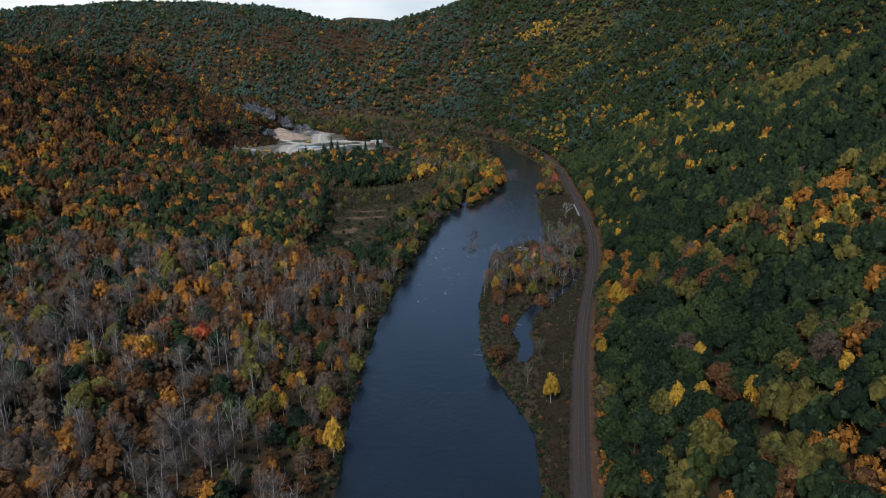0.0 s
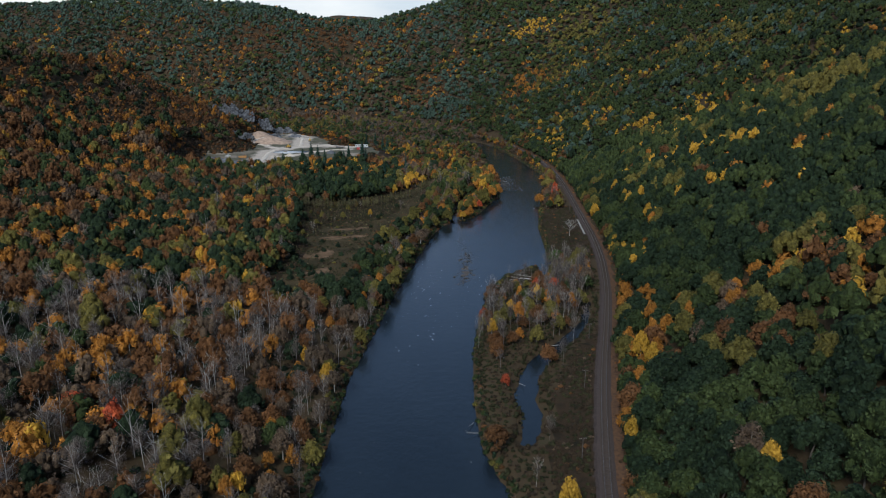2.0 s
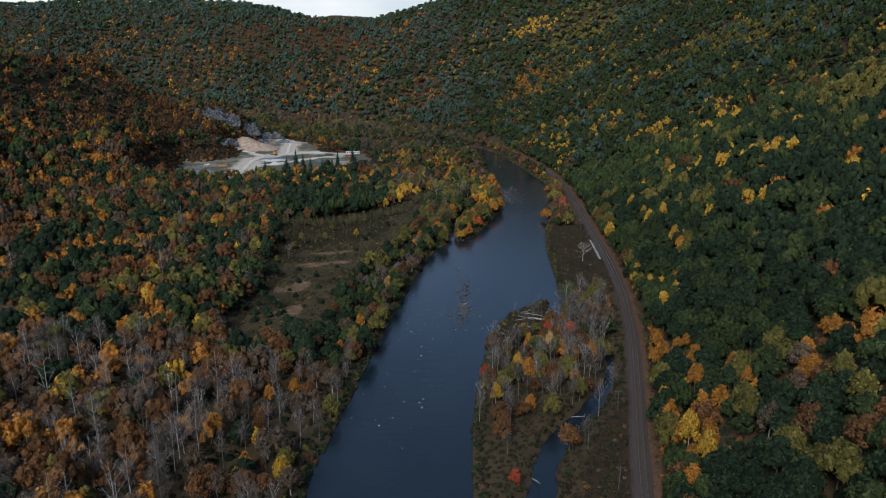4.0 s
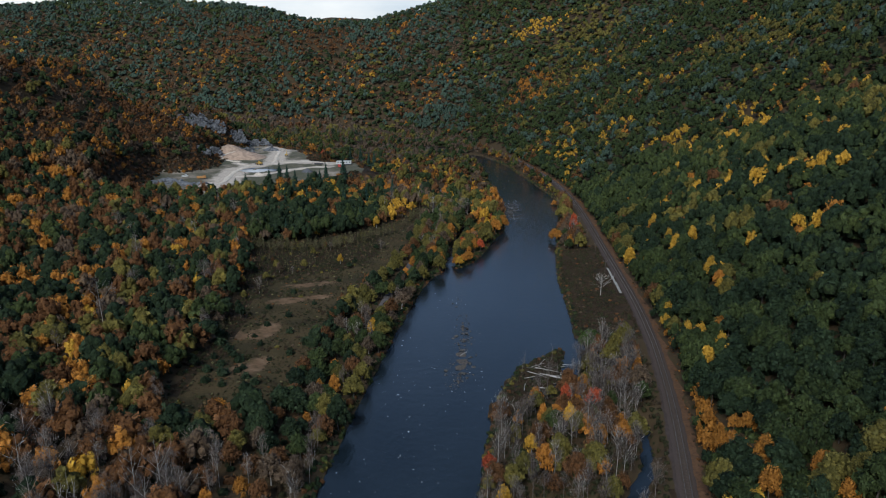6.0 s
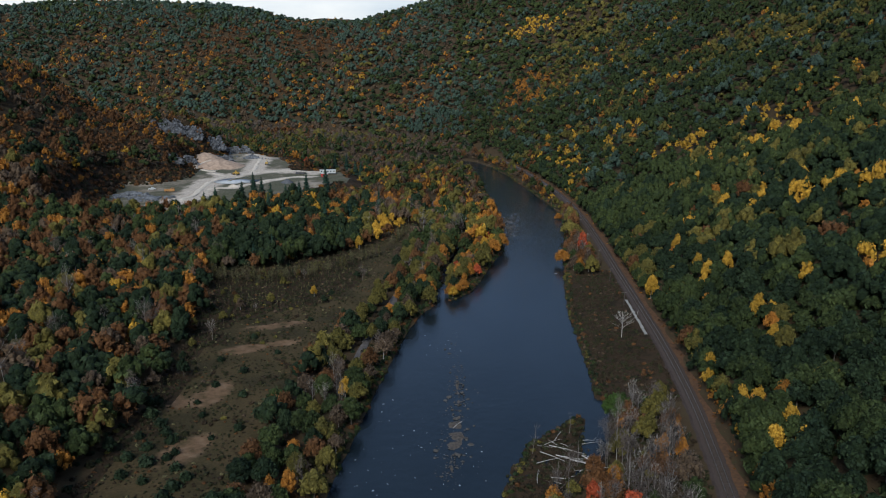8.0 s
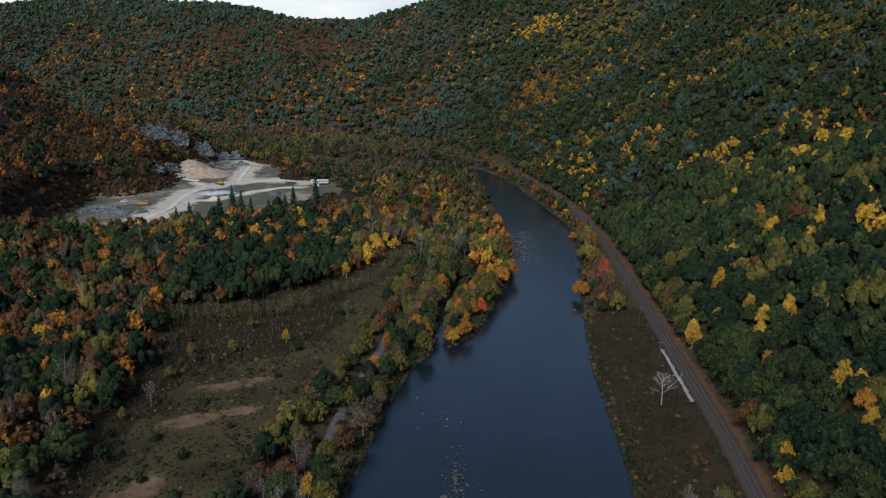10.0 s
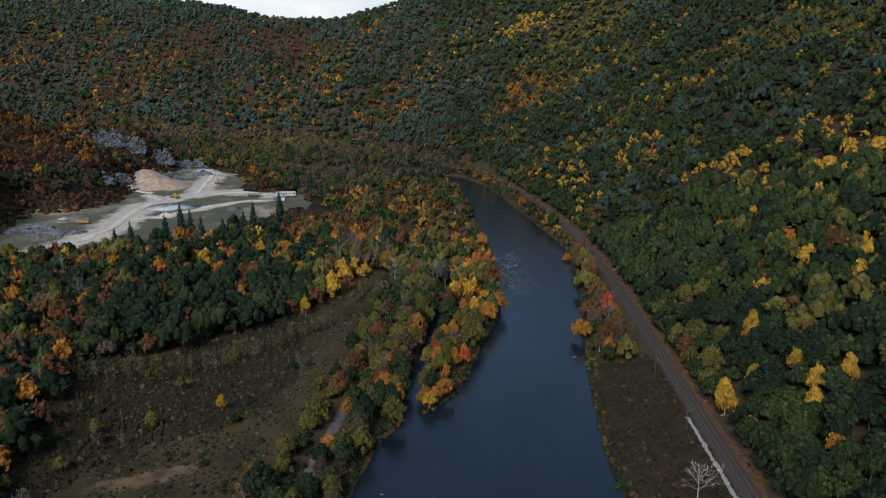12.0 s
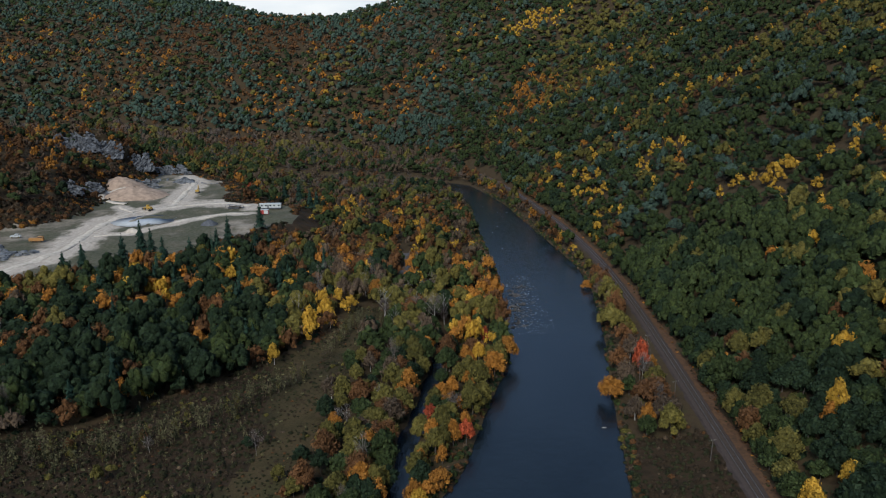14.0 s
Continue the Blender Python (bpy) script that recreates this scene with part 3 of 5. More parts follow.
def spots(x0, x1, y0, y1, step, seed):
    """A jittered grid."""
    r = np.random.default_rng(seed)
    gx_, gy_ = np.meshgrid(np.arange(x0, x1, step), np.arange(y0, y1, step * 0.92))
    gx_ = gx_ + (np.arange(gx_.shape[0])[:, None] % 2) * step * 0.5
    return (gx_ + r.uniform(-0.42, 0.42, gx_.shape) * step).ravel(), (gy_ + r.uniform(-0.42, 0.42, gx_.shape) * step).ravel()


def worked_slope(x, y):
    """Blasted and brushy slope round the quarry faces."""
    return (((x + 236) / 36) ** 2 + ((y - 962) / 19) ** 2 < 1) | (((x + 216) / 14) ** 2 + ((y - 870) / 34) ** 2 < 1)


def on_bench(x, y):
    """Open scrub between the river and the railway."""
    right = (x > right_bank(y)) & (x < track(y))
    inner = np.interp(y, [150, 200, 222, 258, 290, 312, 330], [24, 30, 33, 40, 52, 66, 80])
    return right & (((y > 408) & (y < 548)) | ((y < 330) & (x > inner)))


def wooded(x, y, d):
    """Places where trees stand: not in water, on the line, in the meadow or on the quarry floor."""
    ok = (x < left_bank(y) - 2.0 - 4.0 * (y > 690)) | (x > right_bank(y) + 2.0) | (y > 1088)
    ok &= (x - track(y) > 5.8) | (x - track(y) < -8.0) | (y > 1085)
    ok &= (near_line(x, y, POND) > 1.5) & (near_line(x, y, STREAM) > 0.8)
    ok &= in_meadow(x, y) < 0.4
    ok &= in_quarry(x, y) < 0.3
    ok &= ~on_bench(x, y)
    ok &= (near_line(x, y, MARSH) > 3) & (near_line(x, y, INLET) > 1.5)
    ok &= ~worked_slope(x, y)
    ok &= (near_line(x, y, LANE) > 0.0) & (near_line(x, y, FAR_LANE) > 2.0)
    ok &= np.hypot(x - 79, y - 573) > 5.5
    ok &= ~((x > right_bank(y)) & (d < -4) & (y < 292) & (waves(x, y, 17, 53) < 0.35))
    return ok


def plant(x0, x1, y0, y1, step, seed, keep):
    x, y = spots(x0, x1, y0, y1, step, seed)
    m = keep(x, y)
    x, y = x[m], y[m]
    d = foot_distance(x, y)
    # thinner on the level tops, past the brow
    top = d - np.interp(az_of(x, y), CREST_AZ, CREST_Z) / 0.52
    m = wooded(x, y, d) & ((top < 90) | (np.sin(x * 77.1 + y * 51.7) > 0.5))
    x, y, d = x[m], y[m], d[m]
    return x, y, land(x, y), pick(chances(x, y, d), np.random.default_rng(seed + 500))


def fan(x, y):
    """The wedge of valley ahead along the river, sized to fit the camera's view."""
    return np.abs(x - 0.03 * y) < 0.66 * y + 40


SLIM = np.array([1.0, 1.0, 0.95, 0.72, 0.8, 0.95, 0.7, 0.92, 0.7, 0.75, 0.85, 1.0])


def merge(name, templates, x, y, z, kind, radius, rng, materials, label, sink=0.0):
    """One mesh holding many trees; each takes one of its kind's templates, turned and scaled."""
    if label.startswith("mixed"):
        bare = kind == SI["bare"]
        x, y, z = (np.concatenate([a, a[bare]]) for a in (x, y, z))
        kind = np.concatenate([kind, np.full(bare.sum(), SI["wood"])])
    vs, fs, ix, n = [], [], [], 0
    turn = rng.uniform(0, 6.283, len(x))
    wide = radius * rng.uniform(0.7, 1.28, len(x))
    wide = wide * SLIM[kind]
    high = wide * rng.uniform(0.8, 1.25, len(x)) / SLIM[kind] ** 0.6
    which = rng.integers(0, 997, len(x))
    for s in range(len(SPECIES)):
        temps = templates[s]
        for k, (tv, tf, *rest) in enumerate(temps):
            closed = rest[0] if rest else np.zeros(len(tf), int)
            sel = np.nonzero((kind == s) & (which % len(temps) == k))[0]
            if not len(sel):
                continue
            c, sn = np.cos(turn[sel])[:, None], np.sin(turn[sel])[:, None]
            w = wide[sel][:, None]
            v = np.stack([(tv[:, 0] * c - tv[:, 1] * sn) * w + x[sel][:, None], (tv[:, 0] * sn + tv[:, 1] * c) * w + y[sel][:, None], tv[:, 2] * high[sel][:, None] + z[sel][:, None] - sink], -1)
            vs.append(v.reshape(-1, 3))
            fs.append((tf[None] + (np.arange(len(sel)) * len(tv))[:, None, None] + n).reshape(-1, 4))
            ix.append(np.tile(s + closed * len(SPECIES), len(sel)))
            n += len(sel) * len(tv)
    ob = new(name, raw_mesh(name, np.concatenate(vs), np.concatenate(fs), materials, np.concatenate(ix)))
    return tagged(ob, label, "woods", kind="stuff")


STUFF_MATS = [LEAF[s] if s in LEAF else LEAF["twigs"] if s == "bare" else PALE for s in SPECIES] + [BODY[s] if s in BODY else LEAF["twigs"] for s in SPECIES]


LOOSE = ("yellow", "orange", "rust", "red", "tan")


def template_set(rng, lobes, mesh, n, size, count=3, tall=(1.05, 1.4)):
    """A few crowns of each kind; the nearer the woods, the more boughs and sprays."""
    out = []
    for s in SPECIES:
        if s == "pine":
            out.append([lift(conifer_crown(rng, n + 12, size * 1.6), 0.3) for _ in range(count)])
        elif s == "bare":
            out.append([lift(twig_head(rng, n + 14, size * 1.7, tall=1.25), 0.75) for _ in range(count)])
        elif s == "wood":
            out.append([(w[0] * 3.0, w[1]) for w in (bare_tree(rng, forks=9, twigs=1, thick=0.0095, sub=3)[0] for _ in range(count))])
        else:
            loose = s in LOOSE
            out.append([lift(crown(rng, lobes, mesh, int(n * (1.5 if loose else 1)), size, rng.uniform(*tall), 0.74 if loose else 1.0), 0.2) for _ in range(count)])
    return out


def lift(vf, h):
    return (vf[0] + np.array((0, 0, h)), *vf[1:])


# ---------------------------------------------------------------- ground cover by zone
def brushy(x, y):
    """The side of the meadow towards the hill, grown over with brown scrub."""
    return x < np.interp(y, [350, 400, 450, 488, 505, 540, 600], [-72, -68, -69, -66, -40, -22, -30]) + 4 * waves(x, y, 22, 57)


mm = Mat("meadow_grass")
mcol = mm.ramp(mm.noise(0.06, 4.0, 0.5), [(0.36, (0.022, 0.018, 0.008)), (0.50, (0.046, 0.034, 0.014)), (0.60, (0.060, 0.040, 0.018)), (0.70, (0.044, 0.039, 0.014))])
mcol = mm.mix(0.35, mcol, mm.ramp(mm.noise(1.6, 5.0), [(0.3, (0.014, 0.012, 0.006)), (0.7, (0.090, 0.066, 0.030))]))
mm.bump(mm.noise(0.45, 7.0, 0.7), 0.6, 0.8)
dcol = mm.ramp(mm.noise(0.22, 5.0, 0.6), [(0.34, (0.058, 0.042, 0.019)), (0.50, (0.125, 0.074, 0.040)), (0.68, (0.170, 0.112, 0.066))])
dmap = mm.node("ShaderNodeAttribute")
dmap.attribute_name = "dry"
dsum = mm.node("ShaderNodeMath")
dsum.operation = "MULTIPLY_ADD"
dsum.inputs[1].default_value = 1.2
mm.link(mm.noise(0.3, 5.0, 0.65), dsum.inputs[0])
mm.link(dmap.outputs["Fac"], dsum.inputs[2])
dfade = mm.ramp(dsum.outputs["Value"], [(0.36, (0.0, 0.0, 0.0)), (0.84, (1.0, 1.0, 1.0))])
MEADOW = mm.base(mm.mix(dfade, mcol, dcol), 0.95, 0.1)

def dry_patch(x, y):
    """Tongues of faded grass in the meadow."""
    best = np.full(np.shape(x), 9.0)
    for px, py_, rx, ry, turn in ((-50, 480, 12, 3.4, 25), (-56, 455, 9, 3.6, 35), (-44, 462, 7, 2.6, 20), (-57, 418, 4, 10, -10), (-55, 386, 5, 9, -20), (-66, 412, 3.4, 5, 0)):
        c, sn = math.cos(radians(turn)), math.sin(radians(turn))
        best = np.minimum(best, np.hypot(((x - px) * c + (y - py_) * sn) / rx, ((y - py_) * c - (x - px) * sn) / ry))
    return best + 0.12 * waves(x, y, 9, 77)


bm_ = Mat("scrub_ground")
bcol = bm_.ramp(bm_.noise(0.25, 5.0), [(0.3, (0.014, 0.012, 0.006)), (0.55, (0.036, 0.022, 0.012)), (0.75, (0.024, 0.022, 0.009))])
bm_.bump(bm_.noise(1.0, 5.0), 0.7, 0.5)
BENCH = bm_.base(bcol, 0.95, 0.1)

qm = Mat("quarry_ground")
qcol = qm.ramp(qm.noise(0.035, 6.0, 0.62), [(0.44, (0.048, 0.050, 0.022)), (0.52, (0.080, 0.070, 0.040)), (0.58, (0.165, 0.135, 0.096)), (0.66, (0.290, 0.240, 0.180)), (0.80, (0.210, 0.190, 0.165))])
qcol = qm.mix(0.25, qcol, qm.ramp(qm.noise(0.6, 6.0), [(0.3, (0.07, 0.062, 0.045)), (0.7, (0.28, 0.245, 0.205))]))
qm.bump(qm.noise(0.9, 5.0), 0.6, 0.4)
qdust = qm.ramp(qm.noise(0.5, 6.0, 0.65), [(0.3, (0.29, 0.24, 0.19)), (0.7, (0.50, 0.42, 0.335))])
qmap = qm.node("ShaderNodeAttribute")
qmap.attribute_name = "dust"
qsum = qm.node("ShaderNodeMath")
qsum.operation = "MULTIPLY_ADD"
qsum.inputs[1].default_value = 1.5
qm.link(qm.noise(0.12, 6.0, 0.68), qsum.inputs[0])
qm.link(qmap.outputs["Fac"], qsum.inputs[2])
QUARRY_MAT = qm.base(qm.mix(qm.ramp(qsum.outputs["Value"], [(0.62, (0.0, 0.0, 0.0)), (1.0, (1.0, 1.0, 1.0))]), qcol, qdust), 0.95, 0.1)
HAUL = [(-182, 676), (-168, 708), (-164, 737), (-170, 775), (-172, 812), (-164, 836), (-150, 850), (-134, 861), (-114, 864), (-92, 848)]
FACE_ROAD = [(-150, 850), (-153, 880), (-158, 905), (-164, 950), (-182, 990)]
SHED_ROAD = [(-166, 765), (-143, 773), (-131, 795), (-119, 811), (-104, 824), (-90, 824)]
HEAP_ROAD = [(-166, 834), (-178, 843), (-186, 856)]

pm = Mat("river_shingle")
pcol = pm.ramp(pm.noise(1.8, 4.0), [(0.35, (0.034, 0.028, 0.021)), (0.55, (0.080, 0.062, 0.046)), (0.75, (0.130, 0.105, 0.082))])
pm.bump(pm.noise(2.5, 4.0), 0.8, 0.3)
SHINGLE = pm.base(pcol, 0.7, 0.3)

me = ground.data
for m in (MEADOW, BENCH, QUARRY_MAT, SHINGLE):
    me.materials.append(m)
cen = np.empty(len(me.polygons) * 3, np.float32)
me.polygons.foreach_get("center", cen)
cx, cy = cen[0::3].astype(float), cen[1::3].astype(float)
zone_ix = np.zeros(len(cx), np.int32)
valley = (np.abs(cx) < 400) & (cy > 60) & (cy < 1120)
zone_ix[valley & (in_meadow(cx, cy) > 0.3)] = 1
zone_ix[valley & (in_meadow(cx, cy) > 0.3) & brushy(cx, cy)] = 2
zone_ix[valley & (on_bench(cx, cy) | (near_line(cx, cy, MARSH) < 3))] = 2
zone_ix[valley & (in_quarry(cx, cy) > 0.05)] = 2
zone_ix[valley & (in_quarry(cx, cy) > 0.86)] = 3
zone_ix[valley & ((near_line(cx, cy, BAR) < 2) | (near_line(cx, cy, RIFFLE) < 3))] = 4
me.polygons.foreach_set("material_index", zone_ix)
dust = me.attributes.new("dust", "FLOAT", "POINT")
worn = np.minimum.reduce([near_line(gX.ravel(), gY.ravel(), [(*p, w) for p in line]) / (2.2 * w) for line, w in ((HAUL, 7.0), (FACE_ROAD, 6.0), (SHED_ROAD, 3.0), (HEAP_ROAD, 3.0))])
dust.data.foreach_set("value", np.clip(0.42 - worn, -1, 1).astype(np.float32))
dry = me.attributes.new("dry", "FLOAT", "POINT")
dry.data.foreach_set("value", np.clip(1 - dry_patch(gX.ravel(), gY.ravel()), -1, 1).astype(np.float32))

# ---------------------------------------------------------------- the woods as a mass
rng = np.random.default_rng(11)
T_NEAR = template_set(rng, 10, (2, 6), 50, 0.20, 4)
T_MID = template_set(rng, 6, (2, 5), 14, 0.23, 5, (0.9, 1.25))
T_FAR = template_set(rng, 4, (2, 5), 4, 0.32, 6, (0.7, 1.0))


def close_stretch(x, y):
    """The stretch along both banks where every tree is a thing of its own."""
    return (x > np.interp(y, [150, 250, 420, 560], [-52, -58, -30, -8])) & (x < track(y) + np.interp(y, [150, 420, 600], [62, 46, 24])) & (y > 140) & (y < 610)


def low_part(x, y):
    """Everything but the highest shoulders of the slope, above the top of the camera's view."""
    return land(x, y) < 135 + 0.09 * np.hypot(x, y)


x, y, z, k = plant(-400, 430, 100, 735, 6.0, 1, lambda x, y: fan(x, y) & (np.hypot(x + 20, y - 300) < 430))
close = close_stretch(x, y)
CLOSE = (x[close], y[close], z[close], k[close])
far = ~close
merge("woodland", T_NEAR, x[far], y[far], z[far], k[far], 4.3, rng, STUFF_MATS, "mixed autumn woods, green, rust and bare grey")
# a close row at the foot of the slope, its boughs over the verge
vy = np.arange(120, 1000, 3.6)
vr = np.random.default_rng(17)
vx = track(vy) + vr.uniform(6.2, 8.6, len(vy))
vk = pick(chances(vx, vy, np.full(len(vy), 9.0)), vr)
merge("woodland", T_NEAR, vx, vy, land(vx, vy) - 0.5, vk, 3.1, vr, STUFF_MATS, "close edge of the woods beside the railway")
x, y, z, k = plant(-800, 900, 100, 1300, 7.7, 2, lambda x, y: fan(x, y) & (np.hypot(x + 20, y - 300) >= 430) & (y < 1250) & (x > -480) & low_part(x, y))
merge("woodland", T_MID, x, y, z, k, 4.6, rng, STUFF_MATS, "autumn woods on valley floor and slopes")
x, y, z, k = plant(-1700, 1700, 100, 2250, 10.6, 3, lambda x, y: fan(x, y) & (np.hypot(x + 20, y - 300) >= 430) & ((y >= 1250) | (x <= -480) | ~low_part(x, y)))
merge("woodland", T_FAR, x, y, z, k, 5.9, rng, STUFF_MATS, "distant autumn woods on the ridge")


# woods beside and behind the start of the flight
x, y, z, k = plant(-420, 420, -260, 420, 9.6, 4, lambda x, y: ~fan(x, y) | (y <= 100))
merge("woodland", T_FAR, x, y, z, k, 6.6, rng, STUFF_MATS, "autumn woods on both sides of the valley")


# ---------------------------------------------------------------- single trees along the banks
def part(name, mesh, parent, label=""):
    ob = new(name, mesh)
    ob.parent = parent
    return tagged(ob, label)


def thing(name, label, category, group=""):
    return tagged(new(name), label, category, group)


def mesh_of(name, vf, material, flat=True, body=None):
    if body:
        return raw_mesh(name, vf[0], vf[1], [material, body], vf[2])
    return raw_mesh(name, vf[0], vf[1], [material], flat=flat)


def trunk_shape(rng, h, r, limbs=5):
    """Tapered trunk, slightly bent, with a few limbs running up into the crown."""
    bend = rng.uniform(-0.06, 0.06, 2) * h
    m = (bend[0], bend[1], h * 0.5)
    t = (bend[0] * 0.5, bend[1] * 0.5, h)
    bits = [limb((0, 0, -0.4), (0, 0, 0.3), r * 1.5, r * 1.05, 6), limb((0, 0, 0.3), m, r * 1.05, r * 0.75, 6), limb(m, t, r * 0.75, r * 0.25, 6)]
    for i in range(limbs):
        a, hh = i * 2.3 + rng.uniform(-0.4, 0.4), h * rng.uniform(0.45, 0.8)
        o = h * rng.uniform(0.18, 0.3)
        bits.append(limb((bend[0] * 0.8, bend[1] * 0.8, hh), (math.cos(a) * o, math.sin(a) * o, hh + o * 0.9), r * 0.4, r * 0.1, 4))
    return join(*bits)


# far pale crowns borrow the pine name; their tone is haze put into colour
NAMES = {"green": "oak_tree", "dark": "elm_tree", "olive": "beech_tree", "yellow": "birch_tree", "orange": "maple_tree", "rust": "hickory_tree", "red": "maple_tree", "tan": "ash_tree", "pine": "pine_tree", "hazed": "pine_tree", "lime": "willow_tree", "bare": "bare_tree"}
LOOKS = {
    "green": "oak tree in dull green leaf, in dense woods", "dark": "dark green elm tree in dense woods", "olive": "beech tree in yellow-green early autumn leaf",
    "yellow": "birch tree in bright yellow autumn leaf", "orange": "maple tree in orange autumn leaf", "rust": "hickory tree in rust-brown autumn leaf",
    "red": "small maple tree in deep red leaf", "tan": "ash tree with thin fading tan leaves", "pine": "dark green pine with a narrow pointed crown", "hazed": "tree with a rounded crown, distance haze put into its leaf colour", "bare": "bare grey tree that has lost its leaves",
}
proto = {}
trng = np.random.default_rng(23)


def tree_meshes(s, i):
    """Trunk and crown meshes of one kind, unit crown radius; made once for each variant."""
    if (s, i) not in proto:
        if s == "bare":
            w, t = bare_tree(trng, forks=13, twigs=2, thick=0.0085, sub=5)
            h = lift(twig_head(trng, 260, 0.15, tall=1.2), 1.0)
            proto[s, i] = (mesh_of("trunk", (w[0] * 3.1, w[1]), PALE if i % 2 else TWIG), mesh_of("spray", h, LEAF["twigs"]))
        elif s == "pine":
            proto[s, i] = (mesh_of("trunk", trunk_shape(trng, 3.2, 0.06, 0), BARK), mesh_of("crown", lift(conifer_crown(trng, 480, 0.19), 0.3), LEAF["pine"], body=BODY["pine"]))
        else:
            c = crown(trng, 24, (2, 6), 800 if s in LOOSE else 600, 0.115, trng.uniform(1.1, 1.45) * (1.2 if s in ("yellow", "red") else 1.0), 0.74 if s in LOOSE else 1.0)
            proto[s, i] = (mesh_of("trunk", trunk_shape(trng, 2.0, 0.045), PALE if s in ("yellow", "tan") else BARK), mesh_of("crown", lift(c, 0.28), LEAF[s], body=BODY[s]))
    return proto[s, i]


def tree(s, x, y, z, radius, turn, tall=1.0, i=0, lean=(0, 0), label="", group="trees along the river"):
    trunk, crown = tree_meshes(s, i)
    ob = thing(NAMES[s], label or LOOKS[s], "tree", group)
    part("trunk", trunk, ob)
    top = part("spray" if s == "bare" else "crown", crown, ob)
    if s == "bare":
        tagged(top, kind="stuff")
    ob.matrix_basis = pose(x, y, z, lean[0], lean[1], turn) @ Matrix.Diagonal((radius, radius, radius * tall, 1))
    return ob


x, y, z, k = CLOSE
for i in range(len(x)):
    s = SPECIES[k[i]]
    r = trng.uniform(2.9, 4.7) * (0.62 if s == "bare" else 1.0) * (0.64 if s in ("yellow", "red", "orange") else 1.0) * (0.85 if x[i] < track(y[i]) else 1.0)
    tree(s, x[i], y[i], z[i], r, trng.uniform(0, 360), trng.uniform(0.85, 1.2) * (1.65 if s == "bare" else 1.25 if s in ("yellow", "orange") else 1.0), int(trng.integers(0, 4)))

# thin leafless trees crowded behind the marsh
sx, sy = spots(18, 80, 312, 412, 5.6, 25)
m = (sx > right_bank(sy) + 2) & (sx < track(sy) - 9) & (near_line(sx, sy, MARSH) > 0.5) & (near_line(sx, sy, POND) > 1) & (near_line(sx, sy, INLET) > 1)
for px, py in zip(sx[m], sy[m]):
    u = trng.uniform()
    if u < 0.5:
        tree("bare", px, py, float(land(px, py)), trng.uniform(1.3, 2.9), trng.uniform(0, 360), trng.uniform(1.1, 2.0), int(trng.integers(0, 4)), label="thin pale leafless tree on wet ground", group="bare trees by the marsh")
    elif u < 0.85:
        s = ("olive", "rust", "green", "orange", "olive", "rust")[int(trng.integers(0, 6))]
        tree(s, px, py, float(land(px, py)), trng.uniform(1.6, 2.8), trng.uniform(0, 360), trng.uniform(0.9, 1.4), int(trng.integers(0, 4)))

# trees crowding both sides of the narrow side stream
for xa, ya, xb, yb in [(a[0], a[1], b[0], b[1]) for a, b in zip(STREAM, STREAM[1:])]:
    for side in (-1, -1, -1, 1):
        for t in (0.15, 0.5, 0.85):
            px, py = xa + (xb - xa) * t + side * trng.uniform(3.6, 5.0) * trng.choice((1.0, 1.0, 2.3)), ya + (yb - ya) * t + trng.uniform(-3, 3)
            if px < left_bank(py) - 1.5 and near_line(np.array([px]), np.array([py]), STREAM)[0] > 0.5:
                s = ("green", "dark", "olive", "green", "rust", "orange", "dark")[int(trng.integers(0, 7))]
                tree(s, px, py, float(land(px, py)), trng.uniform(2.3, 3.6), trng.uniform(0, 360), trng.uniform(0.9, 1.2), int(trng.integers(0, 4)))

# trees that stand out by their place or colour
def stand(rows):
    for s, px, py, r, tall, lean, text in rows:
        tree(s, px, py, float(land(px, py)), r, trng.uniform(0, 360), tall, int(trng.integers(0, 4)), lean, text)


# on the low ground by the marsh and backwater
stand((
    ("lime", 64.5, 400, 5.4, 0.8, (0, 0), "broad bright green willow at the water's edge"),
    ("olive", 72, 398, 2.2, 1.3, (0, 0), "small yellow-green tree beside a bright green willow"),
    ("orange", 68, 374, 3.0, 1.2, (0, 0), "bright orange maple among bare grey trees"),
    ("red", 55, 352, 3.0, 1.0, (0, 0), "dull red maple among bare grey trees"),
    ("orange", 50, 338, 3.6, 1.0, (0, 0), "orange-yellow maple on low ground by the marsh"),
    ("yellow", 33, 196, 2.7, 1.4, (0, 0), "yellow birch beside the backwater"),
    ("rust", 24, 285, 3.2, 1.2, (0, 0), "orange-brown tree with a white trunk"),
    ("red", 22, 322, 2.4, 1.0, (0, 0), "small red maple among bare trees"),
    ("orange", 36, 322, 3.0, 1.1, (0, 0), "orange maple among bare grey trees"),
))
